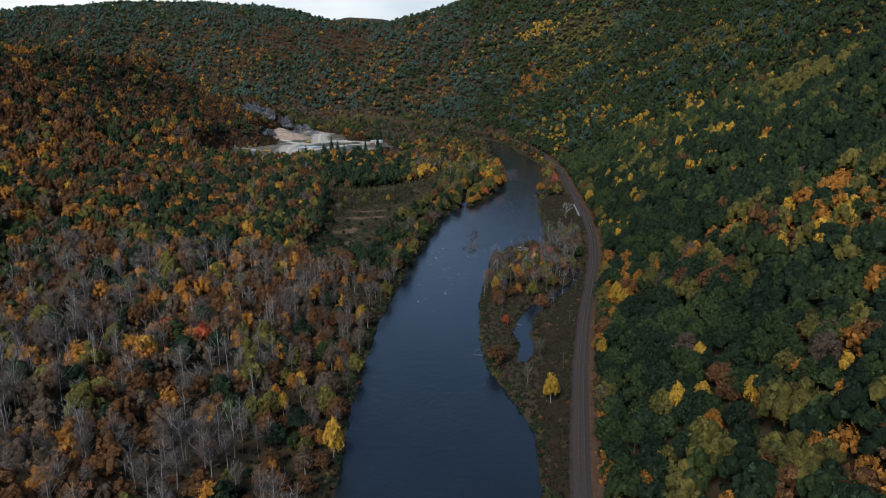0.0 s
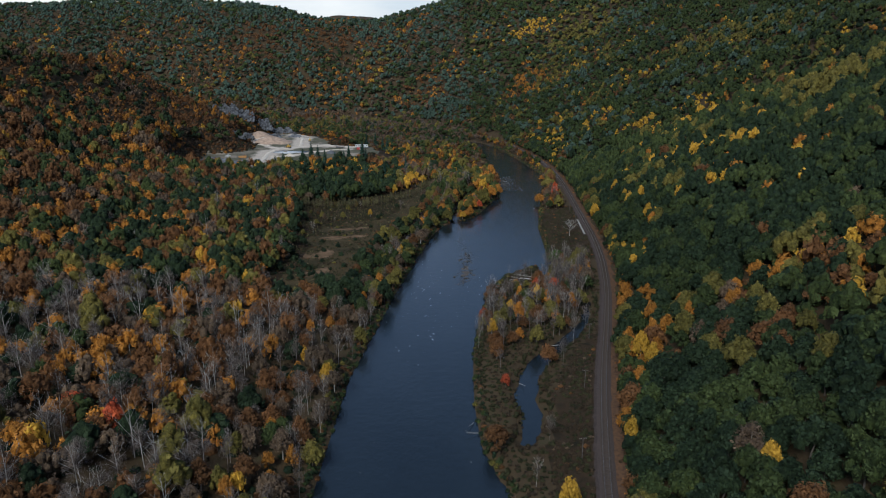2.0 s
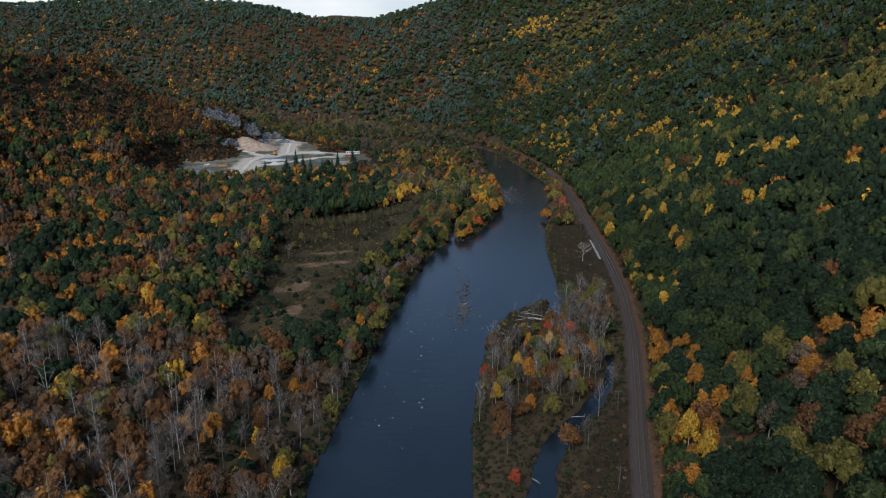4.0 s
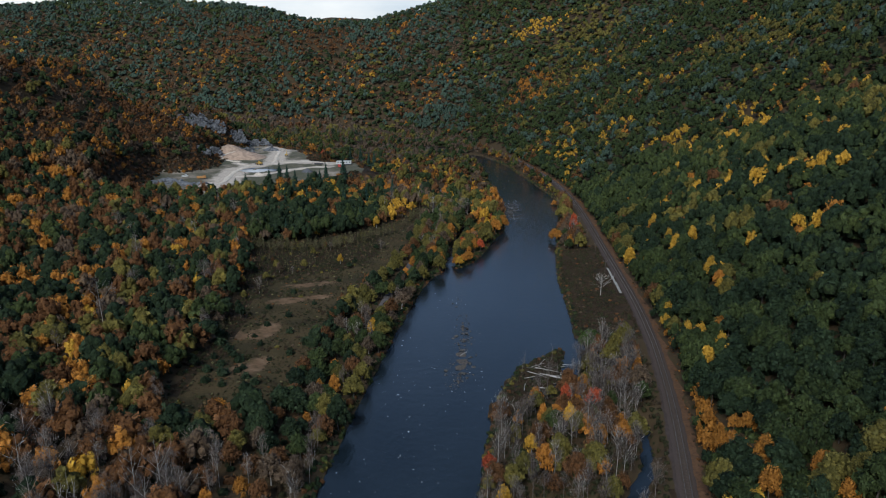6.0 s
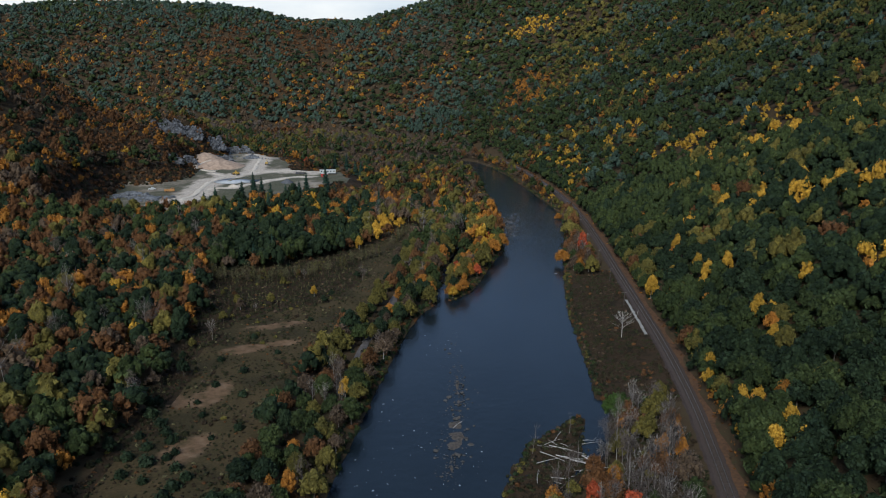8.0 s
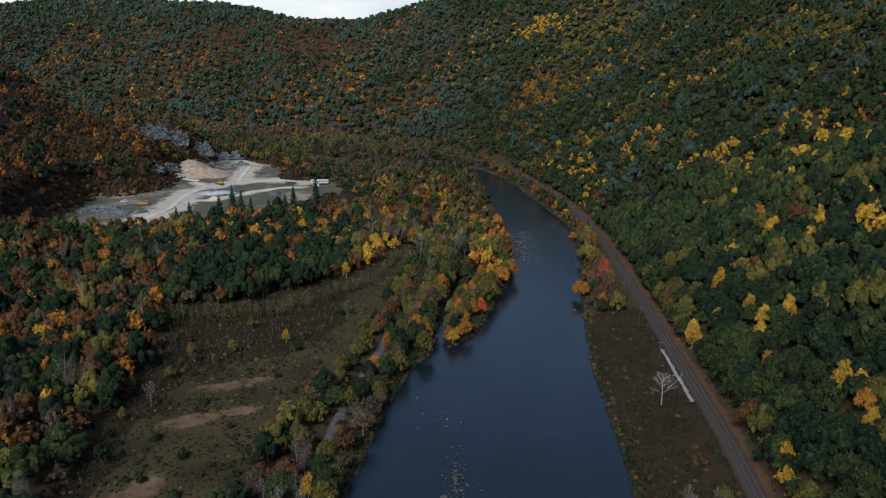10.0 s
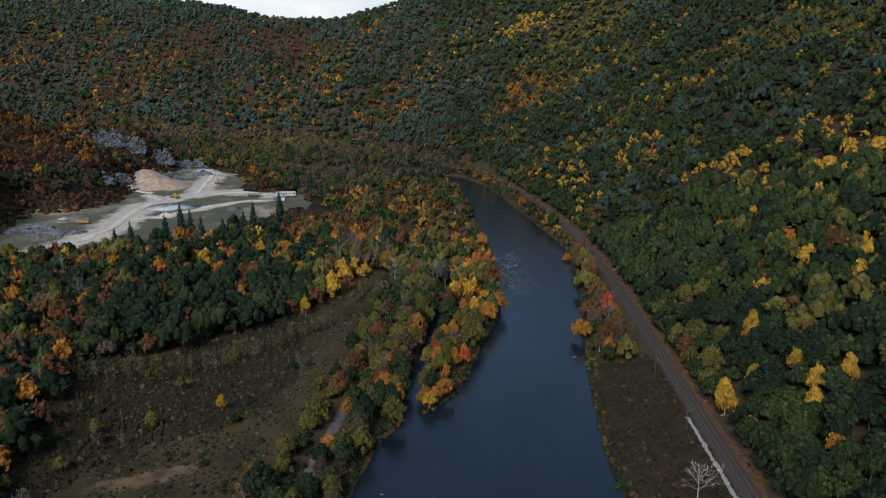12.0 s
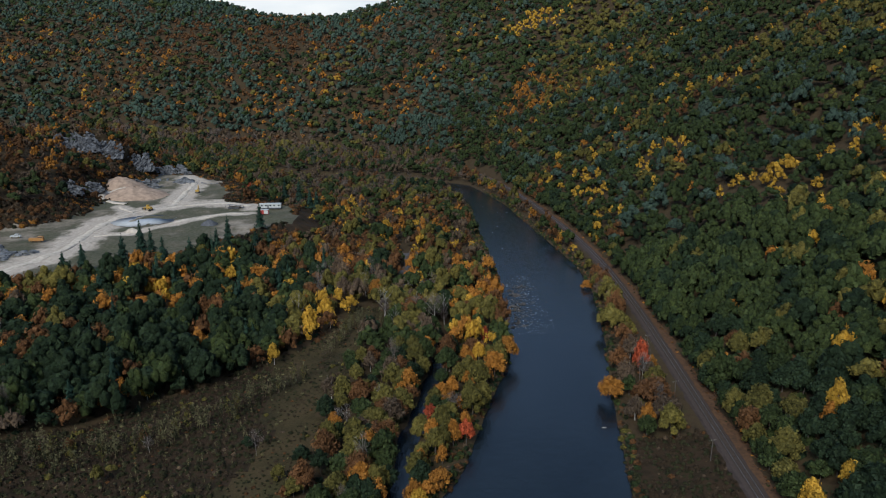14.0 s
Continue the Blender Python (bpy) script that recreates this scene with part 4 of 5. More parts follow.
# on the island and along the far banks
stand((
    ("orange", 82.5, 574, 4.4, 0.8, (0, -24), "orange-yellow maple leaning out over the river"),
    ("red", 95, 589, 3.0, 1.5, (0, 0), "tall red maple beside the railway"),
    ("rust", 92, 566, 5.6, 0.9, (0, 0), "broad rust-brown hickory on the river bank"),
    ("bare", 96, 592, 3.4, 1.1, (0, 0), "pale bare tree beside a red maple"),
    ("orange", 100, 690, 3.0, 0.9, (0, 0), "orange maple on the narrow river bank"),
    ("bare", 101, 650, 3.2, 1.2, (0, 0), "pale bare tree between river and railway"),
    ("bare", 103, 668, 2.8, 1.3, (0, 0), "pale bare tree between river and railway"),
    ("yellow", 21, 519, 2.6, 0.8, (0, 0), "low yellow maple on the island tip"),
    ("orange", 26, 526, 3.4, 0.9, (0, 0), "orange maple on the island"),
    ("orange", 46, 590, 4.2, 1.0, (0, 0), "large orange maple on the island bank"),
    ("orange", 52, 604, 4.0, 1.1, (0, 0), "large orange maple on the island bank"),
    ("red", 34, 548, 2.6, 1.1, (0, 0), "dark red maple on the island"),
    ("bare", 31, 560, 3.2, 1.0, (0, 0), "pale bare tree on the island"),
))
# round the meadow and on the near bank
stand((
    ("red", -96, 230, 4.0, 0.9, (0, 0), "broad red maple among bare woods"),
    ("dark", -20, 470, 4.6, 1.0, (0, 0), "dark green elm beside the lane"),
    ("orange", -3, 512, 2.4, 1.1, (0, 0), "orange maple overhanging the lane"),
    ("yellow", -29, 166, 2.8, 1.5, (0, 0), "tall yellow birch on the river bank"),
    ("yellow", -41, 515, 1.7, 1.3, (0, 0), "small yellow birch alone in meadow brush"),
    ("olive", -57, 528, 1.6, 1.5, (0, 0), "slender pale yellow-green sapling in meadow brush"),
    ("yellow", -29, 600, 2.2, 1.4, (0, 0), "golden tree against dark woods at the meadow edge"),
    ("yellow", -62, 573, 2.0, 1.2, (0, 0), "golden tree against dark woods at the meadow edge"),
    ("yellow", -14, 634, 3.0, 1.1, (0, 0), "golden maple at the head of the meadow"),
    ("orange", -26, 650, 3.4, 1.2, (0, 0), "orange maple at the head of the meadow"),
    ("orange", 2, 668, 4.0, 1.1, (0, 0), "orange-yellow maple above the meadow"),
))

# small trees scattered through the brushy side of the meadow
sx, sy = spots(-112, 0, 350, 640, 8.5, 26)
w = in_meadow(sx, sy)
m = (w > 0.1) & (brushy(sx, sy) | (w < 0.75) | (sy + 0.5 * sx > 505)) & (dry_patch(sx, sy) > 1.2) & (near_line(sx, sy, LANE) > 2) & (np.random.default_rng(27).uniform(0, 1, len(sx)) < np.where((sy > 505) & (w > 0.6), 0.12, 0.5))
for px, py in zip(sx[m], sy[m]):
    s = ("dark", "rust", "olive", "dark", "tan", "bare", "olive", "rust")[int(trng.integers(0, 8))]
    tree(s, px, py, float(land(px, py)), trng.uniform(1.1, 2.4), trng.uniform(0, 360), trng.uniform(0.9, 1.3), int(trng.integers(0, 4)), label={"dark": "small dark green tree in brown scrub", "rust": "small rust-brown tree in scrub", "olive": "small yellow-green tree in scrub", "tan": "small tan tree with thin leaves in scrub", "bare": "small bare grey tree in scrub"}[s], group="small trees in the meadow scrub")

# a bleached, wide-spreading bare tree alone in the scrub
lone = thing("bare_tree", "bleached bare spreading tree alone in brown scrub", "tree")
lone_wood = bare_tree(trng, forks=20, twigs=1, thick=0.012, sub=9)[0]
part("trunk", mesh_of("trunk", (lone_wood[0] * np.array((15.0, 15.0, 10.5)), lone_wood[1]), PALE), lone)
lone.matrix_basis = pose(83, 464, float(land(83, 464)), 0, 0, 30)

# ---------------------------------------------------------------- scrub, saplings and grass
def bush(rng, n, size, tall=0.8):
    d = unit(rng.normal(size=(n, 3)) + np.array((0, 0, 0.5)))
    d[:, 2] = np.abs(d[:, 2])
    v, f = cards(d * rng.uniform(0.6, 1.05, (n, 1)) * np.array((1, 1, tall)), unit(d + 0.4 * rng.normal(size=(n, 3))), size * rng.uniform(0.7, 1.3, n), rng)
    cv, cf = dome(2, 6, (0.85, 0.85, 0.85 * tall), (0, 0, 0), rng, 0.2)
    v, f = join((v, f), (cv, cf))
    return v, f, np.concatenate([np.zeros(n, int), np.ones(len(cf), int)])


def sapling(rng, n):
    """A slender whip with a thin narrow crown, height about 3 times its width."""
    h = rng.uniform(0.25, 1, n)
    a = rng.uniform(0, 6.283, n)
    r = 0.75 * np.sin(np.clip(h, 0, 1) * 2.7) * rng.uniform(0.2, 1, n)
    p = np.stack([r * np.cos(a), r * np.sin(a), h * 3.7], 1)
    v, f = cards(p, unit(rng.normal(size=(n, 3)) + np.stack([np.cos(a), np.sin(a), np.full(n, 0.3)], 1)), 0.2 * rng.uniform(0.6, 1.3, n), rng)
    return join((v, f), limb((0, 0, 0), (0.1, 0, 3.4), 0.06, 0.02, 3))


COVER = ["straw", "olive", "rust", "tan", "dark", "green", "yellow", "orange", "brown", "moss"]
COVER_MATS = [LEAF[c] for c in COVER + ["moss", "moss"]] + [BODY[c] for c in COVER + ["moss", "moss"]]
brng = np.random.default_rng(31)
BUSHES = [[bush(brng, 9, 0.34) for _ in range(3)] for _ in COVER] + [[], []]
WHIPS = [[sapling(brng, 42) for _ in range(3)] for _ in COVER] + [[], []]


def scatter(name, templates, x, y, mix, radius, label, seed):
    r = np.random.default_rng(seed)
    w = np.array([mix.get(c, 0.0) for c in COVER])
    kind = r.choice(len(COVER), len(x), p=w / w.sum())
    merge(name, templates, x, y, land(x, y), kind, radius, r, COVER_MATS, label, sink=0.1)


sx, sy = spots(-5, 120, 140, 560, 1.6, 41)
m = on_bench(sx, sy) & (sx < track(sy) - np.where((sy > 458) & (sy < 507), 6.2, 3.6)) & (near_line(sx, sy, POND) > 0.3) & (waves(sx, sy, 18, 51) > -0.75)
scatter("scrub", BUSHES, sx[m], sy[m], {"brown": 0.50, "moss": 0.44, "rust": 0.03, "tan": 0.03}, 1.05, "low brown scrub between the river and the railway", 42)
sx, sy = spots(12, 80, 150, 412, 2.1, 49)
m = (sx > right_bank(sy) + 1) & (sx < track(sy) - 3.6) & ~on_bench(sx, sy) & (near_line(sx, sy, POND) > 0.2)
scatter("undergrowth", BUSHES, sx[m], sy[m], {"moss": 0.66, "brown": 0.34}, 1.2, "dull green undergrowth on the low ground by the backwater", 50)
sx, sy = spots(15, 70, 320, 412, 1.7, 43)
m = (near_line(sx, sy, MARSH) < 2.5) & (land(sx, sy) > 0.1)
scatter("marsh_plants", BUSHES, sx[m], sy[m], {"moss": 0.55, "brown": 0.4, "tan": 0.05}, 0.6, "dull green and brown marsh plants in shallow water", 44)
sx, sy = spots(-125, 25, 330, 670, 2.2, 45)
w = in_meadow(sx, sy)
thick = 0.55 * waves(sx, sy, 30, 52) + 1.9 * brushy(sx, sy) - 0.75 + 0.5 * np.sin((sy - 0.55 * sx) / 5.5 + 2 * waves(sx, sy, 60, 59))
m = (w > 0.2) & (dry_patch(sx, sy) > 1.05) & (thick > np.random.default_rng(5).uniform(-1.0, 0.6, len(sx)))
scatter("thicket", BUSHES, sx[m], sy[m], {"moss": 0.66, "brown": 0.28, "tan": 0.03, "olive": 0.03}, 1.2, "low thicket of shrubs in a rough meadow", 46)
sx, sy = spots(-125, 25, 500, 690, 1.9, 47)
band = np.exp(-((sy - np.interp(sx, [-80, -48, -38, -26, -17, -11, -4], [532, 551, 560, 574, 590, 610, 640])) / 7) ** 2)
m = (band * (0.75 + 0.5 * waves(sx, sy, 26, 58)) > np.random.default_rng(6).uniform(0.1, 1.1, len(sx))) & (in_meadow(sx, sy) > 0.1)
scatter("saplings", WHIPS, sx[m], sy[m], {"straw": 0.5, "tan": 0.25, "olive": 0.13, "moss": 0.12}, 1.6, "band of slender straw-coloured saplings across the meadow", 48)
sx, sy = spots(-125, 10, 400, 650, 2.1, 67)
m = (in_meadow(sx, sy) > 0.1) & brushy(sx, sy) & (waves(sx, sy, 20, 54) > -0.7)
scatter("tall_brush", WHIPS, sx[m], sy[m], {"brown": 0.30, "moss": 0.36, "straw": 0.16, "tan": 0.18}, 0.55, "grey-brown thicket of thin stems in the wet meadow", 68)
# rough tussocks all over the meadow grass
sx, sy = spots(-110, 10, 345, 660, 1.7, 75)
m = (in_meadow(sx, sy) > 0.2) & (dry_patch(sx, sy) > 0.8) & (waves(sx, sy, 13, 78) > -0.35)
scatter("tussocks", BUSHES, sx[m], sy[m], {"moss": 0.52, "brown": 0.36, "straw": 0.06, "rust": 0.06}, 0.62, "rough olive and brown tussocks in the meadow", 76)
# small dark junipers dotted over the grass
jm = [mesh_of("juniper_bush", bush(brng, 70, 0.24, 1.15), LEAF["dark"], body=BODY["dark"]) for _ in range(3)]
for i, (jx, jy) in enumerate(((-50, 392), (-44, 398), (-56, 404), (-40, 410), (-48, 418), (-58, 424), (-36, 428), (-52, 436), (-62, 444), (-44, 452), (-30, 460), (-56, 466), (-38, 486), (-26, 498), (-50, 372), (-57, 384), (-60, 412), (-34, 520), (-66, 398), (-63, 394), (-69, 391), (-60, 390), (-65, 386), (-58, 381), (-62, 378), (-68, 380), (-54, 376), (-70, 402), (-71, 410), (-66, 372), (-60, 370), (-52, 368))):
    ob = new("juniper_bush", jm[i % 3])
    r = (1.1 if i < 18 else 1.6) + 0.9 * ((i * 37) % 10) / 10
    ob.matrix_basis = pose(jx, jy, float(land(jx, jy)) - 0.15, 0, 0, i * 50) @ Matrix.Diagonal((r, r, r * 1.2, 1))
    tagged(ob, "small dark green juniper in rough grass", "bush", "junipers in the meadow")
# low growth along the water's edge on both banks
sy = np.arange(130, 960, 1.1)
er = np.random.default_rng(61)
ex = np.concatenate([left_bank(sy) - er.uniform(0.2, 3.2, len(sy)), right_bank(sy) + er.uniform(0.2, 3.0, len(sy)), left_bank(sy) - er.uniform(1, 6, len(sy))])
ey = np.concatenate([sy, sy, sy])
m = land(ex, ey) > 0.0
scatter("bank_growth", BUSHES, ex[m], ey[m], {"olive": 0.07, "dark": 0.38, "green": 0.18, "rust": 0.12, "tan": 0.12, "moss": 0.13}, 1.15, "bushes and weeds overhanging the river bank", 62)
sy = np.repeat(np.arange(505, 632, 1.2), 2)
mid_ = np.interp(sy, [a[1] for a in STREAM], [a[0] for a in STREAM])
ex = mid_ + np.where(er.uniform(0, 1, len(sy)) < 0.6, -1, 1) * er.uniform(2.4, 9.0, len(sy))
m = (ex < left_bank(sy) - 0.5) & (land(ex, sy) > 0)
scatter("stream_growth", BUSHES, ex[m], sy[m], {"dark": 0.4, "green": 0.2, "moss": 0.2, "olive": 0.12, "rust": 0.08}, 1.6, "dark bushes crowding a narrow side stream", 69)
sy = np.arange(130, 1000, 0.9)
ex = track(sy) + er.uniform(3.6, 8.0, len(sy))
scatter("verge_growth", BUSHES, ex, sy, {"rust": 0.45, "brown": 0.40, "orange": 0.08, "moss": 0.07}, 0.7, "rusty weeds along the foot of the slope beside the railway", 63)
sy = np.arange(545, 1000, 0.7)
f_ = er.uniform(0, 1, len(sy))
ex = right_bank(sy) + 1 + f_ * np.maximum(1, track(sy) - 6.5 - right_bank(sy))
scatter("bank_scrub", BUSHES, ex, sy, {"tan": 0.25, "brown": 0.4, "rust": 0.15, "moss": 0.2}, 1.2, "tan scrub between the river and the railway", 64)

# understorey filling the gaps below the near trees
sx, sy = spots(20, 260, 110, 640, 4.6, 71)
sd = foot_distance(sx, sy)
m = (sd > 7.5) & (sd < 130) & (sx - track(sy) > 6.5)
scatter("understorey", BUSHES, sx[m], sy[m], {"dark": 0.6, "green": 0.28, "moss": 0.08, "rust": 0.04}, 2.3, "dark green understorey on the wooded slope", 72)
sx, sy = spots(-200, 0, 110, 640, 4.8, 73)
sd = foot_distance(sx, sy)
m = wooded(sx, sy, sd) & (sx < left_bank(sy) - 3)
scatter("understorey", BUSHES, sx[m], sy[m], {"dark": 0.3, "moss": 0.3, "brown": 0.3, "rust": 0.1}, 2.0, "dull brushy understorey of the valley woods", 74)

# brown brush on the worked slope round the quarry
sx, sy = spots(-300, -60, 660, 1060, 3.0, 65)
w = in_quarry(sx, sy)
m = ((w > 0.02) & (w < 0.95)) | worked_slope(sx, sy)
scatter("brush", BUSHES, sx[m], sy[m], {"brown": 0.42, "rust": 0.26, "moss": 0.20, "tan": 0.06, "orange": 0.06}, 2.5, "brown brush on the slope above the quarry", 66)

# ---------------------------------------------------------------- railway
bm2 = Mat("ballast")
bc = bm2.ramp(bm2.noise(3.0, 5.0), [(0.3, (0.028, 0.022, 0.019)), (0.6, (0.064, 0.051, 0.044)), (0.8, (0.095, 0.078, 0.068))])
bc = bm2.mix(bm2.noise(0.1, 4.0), bc, (0.062, 0.043, 0.034))
bm2.bump(bm2.noise(8.0, 3.0), 0.8, 0.08)
BALLAST = bm2.base(bc, 0.95, 0.1)
sm = Mat("service_gravel")
sc = sm.ramp(sm.noise(0.5, 6.0), [(0.3, (0.034, 0.025, 0.021)), (0.7, (0.060, 0.044, 0.037))])
sm.bump(sm.noise(5.0, 4.0), 0.5, 0.06)
SERVICE = sm.base(sc, 0.95, 0.1)
lm = Mat("leaf_litter")
lc_ = lm.ramp(lm.noise(1.2, 6.0), [(0.3, (0.045, 0.028, 0.018)), (0.6, (0.105, 0.055, 0.028)), (0.8, (0.085, 0.056, 0.034))])
LITTER = lm.base(lc_, 0.95, 0.1)
rm = Mat("rail_steel")
RAIL = rm.base(rm.ramp(rm.noise(0.8, 3.0), [(0.3, (0.12, 0.105, 0.095)), (0.7, (0.22, 0.20, 0.185))]), 0.55, 0.5)
rm.b.inputs["Metallic"].default_value = 0.8
tm = Mat("creosoted_timber")
TIMBER = tm.base(tm.ramp(tm.noise(4.0, 4.0), [(0.3, (0.030, 0.022, 0.017)), (0.7, (0.070, 0.054, 0.042))]), 0.9, 0.1)

TY = np.arange(60, 1060, 2.0)
TDX = np.gradient(track(TY), TY)


def ribbon(name, offsets, heights, material, y=TY, jitter=0.0):
    """A strip along the railway: offsets across the line and heights over its bed."""
    r = np.random.default_rng(3)
    dx = np.gradient(track(y), y)
    n = 1 / np.sqrt(1 + dx * dx)
    cols = []
    for o, h in zip(offsets, heights):
        o = o + (r.uniform(-jitter, jitter, len(y)) if jitter and o in (offsets[0], offsets[-1]) else 0)
        cols.append(np.stack([track(y) + o * n, y - o * n * dx, np.full(len(y), 3.75 + h)], 1))
    v = np.stack(cols, 1).reshape(-1, 3)
    w = len(offsets)
    i = np.arange(len(y) - 1)[:, None] * w + np.arange(w - 1)
    f = np.stack([i, i + 1, i + 1 + w, i + w], -1).reshape(-1, 4)
    return raw_mesh(name, v, f, [material])


railway = tagged(new("railway"), "single railway line on dark ballast with rusty timber sleepers", "railway", kind="structure")
part("leaf_litter", ribbon("leaf_litter", [1.8, 3.4, 6.4], [0.02, 0.07, 0.06], LITTER, jitter=0.5), railway, "brown leaf litter beside the line")
part("service_track", ribbon("service_track", [-3.3, -2.7, -1.4], [-0.06, 0.05, 0.03], SERVICE, jitter=0.4), railway, "grey-brown gravel service track")
part("ballast", ribbon("ballast", [-2.2, -1.5, 0, 1.5, 2.2], [0.04, 0.32, 0.34, 0.32, 0.04], BALLAST, jitter=0.2), railway, "dark stone ballast bed")
for o in (-0.755, 0.755):
    part("rail", ribbon("rail", [o - 0.075, o - 0.036, o - 0.036, o + 0.036, o + 0.036, o + 0.075], [0.42, 0.44, 0.60, 0.60, 0.44, 0.42], RAIL), railway, "worn bright steel rail")
box = bmesh.new()
bmesh.ops.create_cube(box, size=1.0, matrix=Matrix.Diagonal((2.6, 0.24, 0.18, 1)))
bmesh.ops.bevel(box, geom=box.edges[:], offset=0.02, segments=1, affect="EDGES")
sleeper_mesh = bpy.data.meshes.new("sleeper")
box.to_mesh(sleeper_mesh)
sleeper_mesh.materials.append(TIMBER)
yy = 150.0
while yy < 345:
    sl = part("sleeper", sleeper_mesh, railway)
    dxx = float(track(yy + 0.5) - track(yy - 0.5))
    sl.matrix_basis = pose(float(track(yy)), yy, 3.75 + 0.34, 0, 0, -math.degrees(math.atan(dxx)))
    yy += 0.65
simple = np.array([(-1.3, -0.12, 0), (1.3, -0.12, 0), (1.3, 0.12, 0), (-1.3, 0.12, 0), (-1.3, -0.12, 0.09), (1.3, -0.12, 0.09), (1.3, 0.12, 0.09), (-1.3, 0.12, 0.09)])
sf = np.array([(4, 5, 6, 7), (0, 1, 5, 4), (1, 2, 6, 5), (2, 3, 7, 6), (3, 0, 4, 7)])
ys = np.arange(345, 700, 0.65)
dxs = np.gradient(track(ys), ys)
cs, sn = 1 / np.sqrt(1 + dxs ** 2), dxs / np.sqrt(1 + dxs ** 2)
v = np.stack([track(ys)[:, None] + simple[:, 0] * cs[:, None] + simple[:, 1] * sn[:, None], ys[:, None] - simple[:, 0] * sn[:, None] + simple[:, 1] * cs[:, None], np.full((len(ys), 8), 3.75 + 0.33) + simple[:, 2]], -1).reshape(-1, 3)
f = (sf[None] + (np.arange(len(ys)) * 8)[:, None, None]).reshape(-1, 4)
tagged(part("sleepers", raw_mesh("sleepers", v, f, [TIMBER], flat=True), railway), kind="stuff")

wood = bark_material("weathered_pole", (0.050, 0.042, 0.036), (0.110, 0.095, 0.082))
pole_mesh = mesh_of("pole", limb((0, 0, -0.6), (0, 0, 6.2), 0.13, 0.09, 8), wood)
arm_mesh = mesh_of("crossarm", limb((-1.05, 0, 5.8), (1.05, 0, 5.8), 0.07, 0.07, 4), wood)
cap_mesh = mesh_of("insulator", limb((0, 0, 5.86), (0, 0, 6.04), 0.06, 0.03, 5), PALE)
for i, yy in enumerate((217, 258, 298, 497, 533, 568, 606, 646)):
    ob = thing("telegraph_pole", "weathered wooden telegraph pole with one crossarm beside the railway", "pole", "poles along the railway")
    part("pole", pole_mesh, ob)
    part("crossarm", arm_mesh, ob)
    for o in (-0.95, -0.45, 0.45, 0.95):
        part("insulator", cap_mesh, ob).matrix_basis = pose(o, 0, 0)
    px = float(track(yy)) - 6.2
    ob.matrix_basis = pose(px, yy, float(land(px, yy)), 0, 2 * math.sin(i * 2.1), 8 - 12 * math.sin(i))

# pale gravel tipped along the shoulder
pg = Mat("pale_gravel")
PALE_GRAVEL = pg.base(pg.ramp(pg.noise(1.3, 5.0), [(0.3, (0.14, 0.13, 0.115)), (0.7, (0.33, 0.305, 0.265))]), 0.95, 0.1)
py_ = np.arange(462, 503, 0.8)
strip = new("gravel_strip", ribbon("gravel_strip", [-4.6, -4.1, -3.5], [0.05, 0.18, 0.05], PALE_GRAVEL, y=py_, jitter=0.3))
tagged(strip, "strip of pale gravel along the railway shoulder", "gravel", kind="structure")

# ---------------------------------------------------------------- river: foam, stones, logs
fm = Mat("foam")
FOAM = fm.base(fm.ramp(fm.noise(3.0, 4.0), [(0.3, (0.20, 0.22, 0.24)), (0.7, (0.48, 0.50, 0.52))]), 0.6, 0.3)
frng = np.random.default_rng(71)


def flecks(n, xa, xb, ya, yb, size):
    """Broken water: thin ragged patches lying on the surface."""
    p = np.stack([frng.uniform(xa, xb, n), frng.uniform(ya, yb, n), np.full(n, 0.03)], 1)
    m = (p[:, 0] > left_bank(p[:, 1]) + 2) & (p[:, 0] < right_bank(p[:, 1]) - 2)
    p = p[m]
    v, f = cards(p, np.tile((0.0, 0.0, 1.0), (len(p), 1)), size * np.minimum(0.25 + frng.exponential(0.35, len(p)), 1.2), frng, 1.7)
    v[:, 2] = 0.02 + 0.05 * frng.uniform(0, 1, len(v))
    return v, f


tagged(new("foam", mesh_of("foam", join(flecks(120, -12, 26, 320, 420, 0.2), flecks(40, -22, 2, 280, 400, 0.26), flecks(12, -26, 14, 150, 300, 0.2), flecks(26, 8, 22, 430, 500, 0.2), flecks(40, 66, 100, 760, 900, 0.35), flecks(620, 57, 76, 632, 712, 0.2)), FOAM)), "white flecks of broken water over hidden stones", "foam", kind="stuff")


def stone(rng, r):
    v, f = blob(4, 6, (r * rng.uniform(0.8, 1.4), r * rng.uniform(0.7, 1.2), r * rng.uniform(0.45, 0.7)), rng, 0.22)
    return v, f


def stones(n, line, size, seed, spread=1.0):
    """Stones thrown along a line of stations, thickest in the middle."""
    r = np.random.default_rng(seed)
    bits = []
    for _ in range(n):
        i = r.integers(0, len(line) - 1)
        a, b = line[i], line[i + 1]
        t = r.uniform()
        w = (a[2] + (b[2] - a[2]) * t) * 0.55 * spread
        px, py2 = a[0] + (b[0] - a[0]) * t + r.normal() * w, a[1] + (b[1] - a[1]) * t + r.normal() * w
        v, f = stone(r, size * (0.35 + r.exponential(0.55)))
        bits.append((v + np.array((px, py2, max(-0.12, float(land(px, py2))) + r.uniform(-0.1, 0.12))), f))
    return join(*bits)


STONE = bark_material("wet_stone", (0.028, 0.025, 0.022), (0.085, 0.076, 0.068))
tagged(new("stones", mesh_of("stones", join(stones(520, BAR, 0.24, 1, 1.1), stones(70, [(20, 440, 3.0), (19, 484, 2.0)], 0.2, 3, 1.2), stones(420, RIFFLE, 0.34, 2, 1.3)), STONE)), "dark wet stones on shingle in the shallows", "stones", kind="stuff")

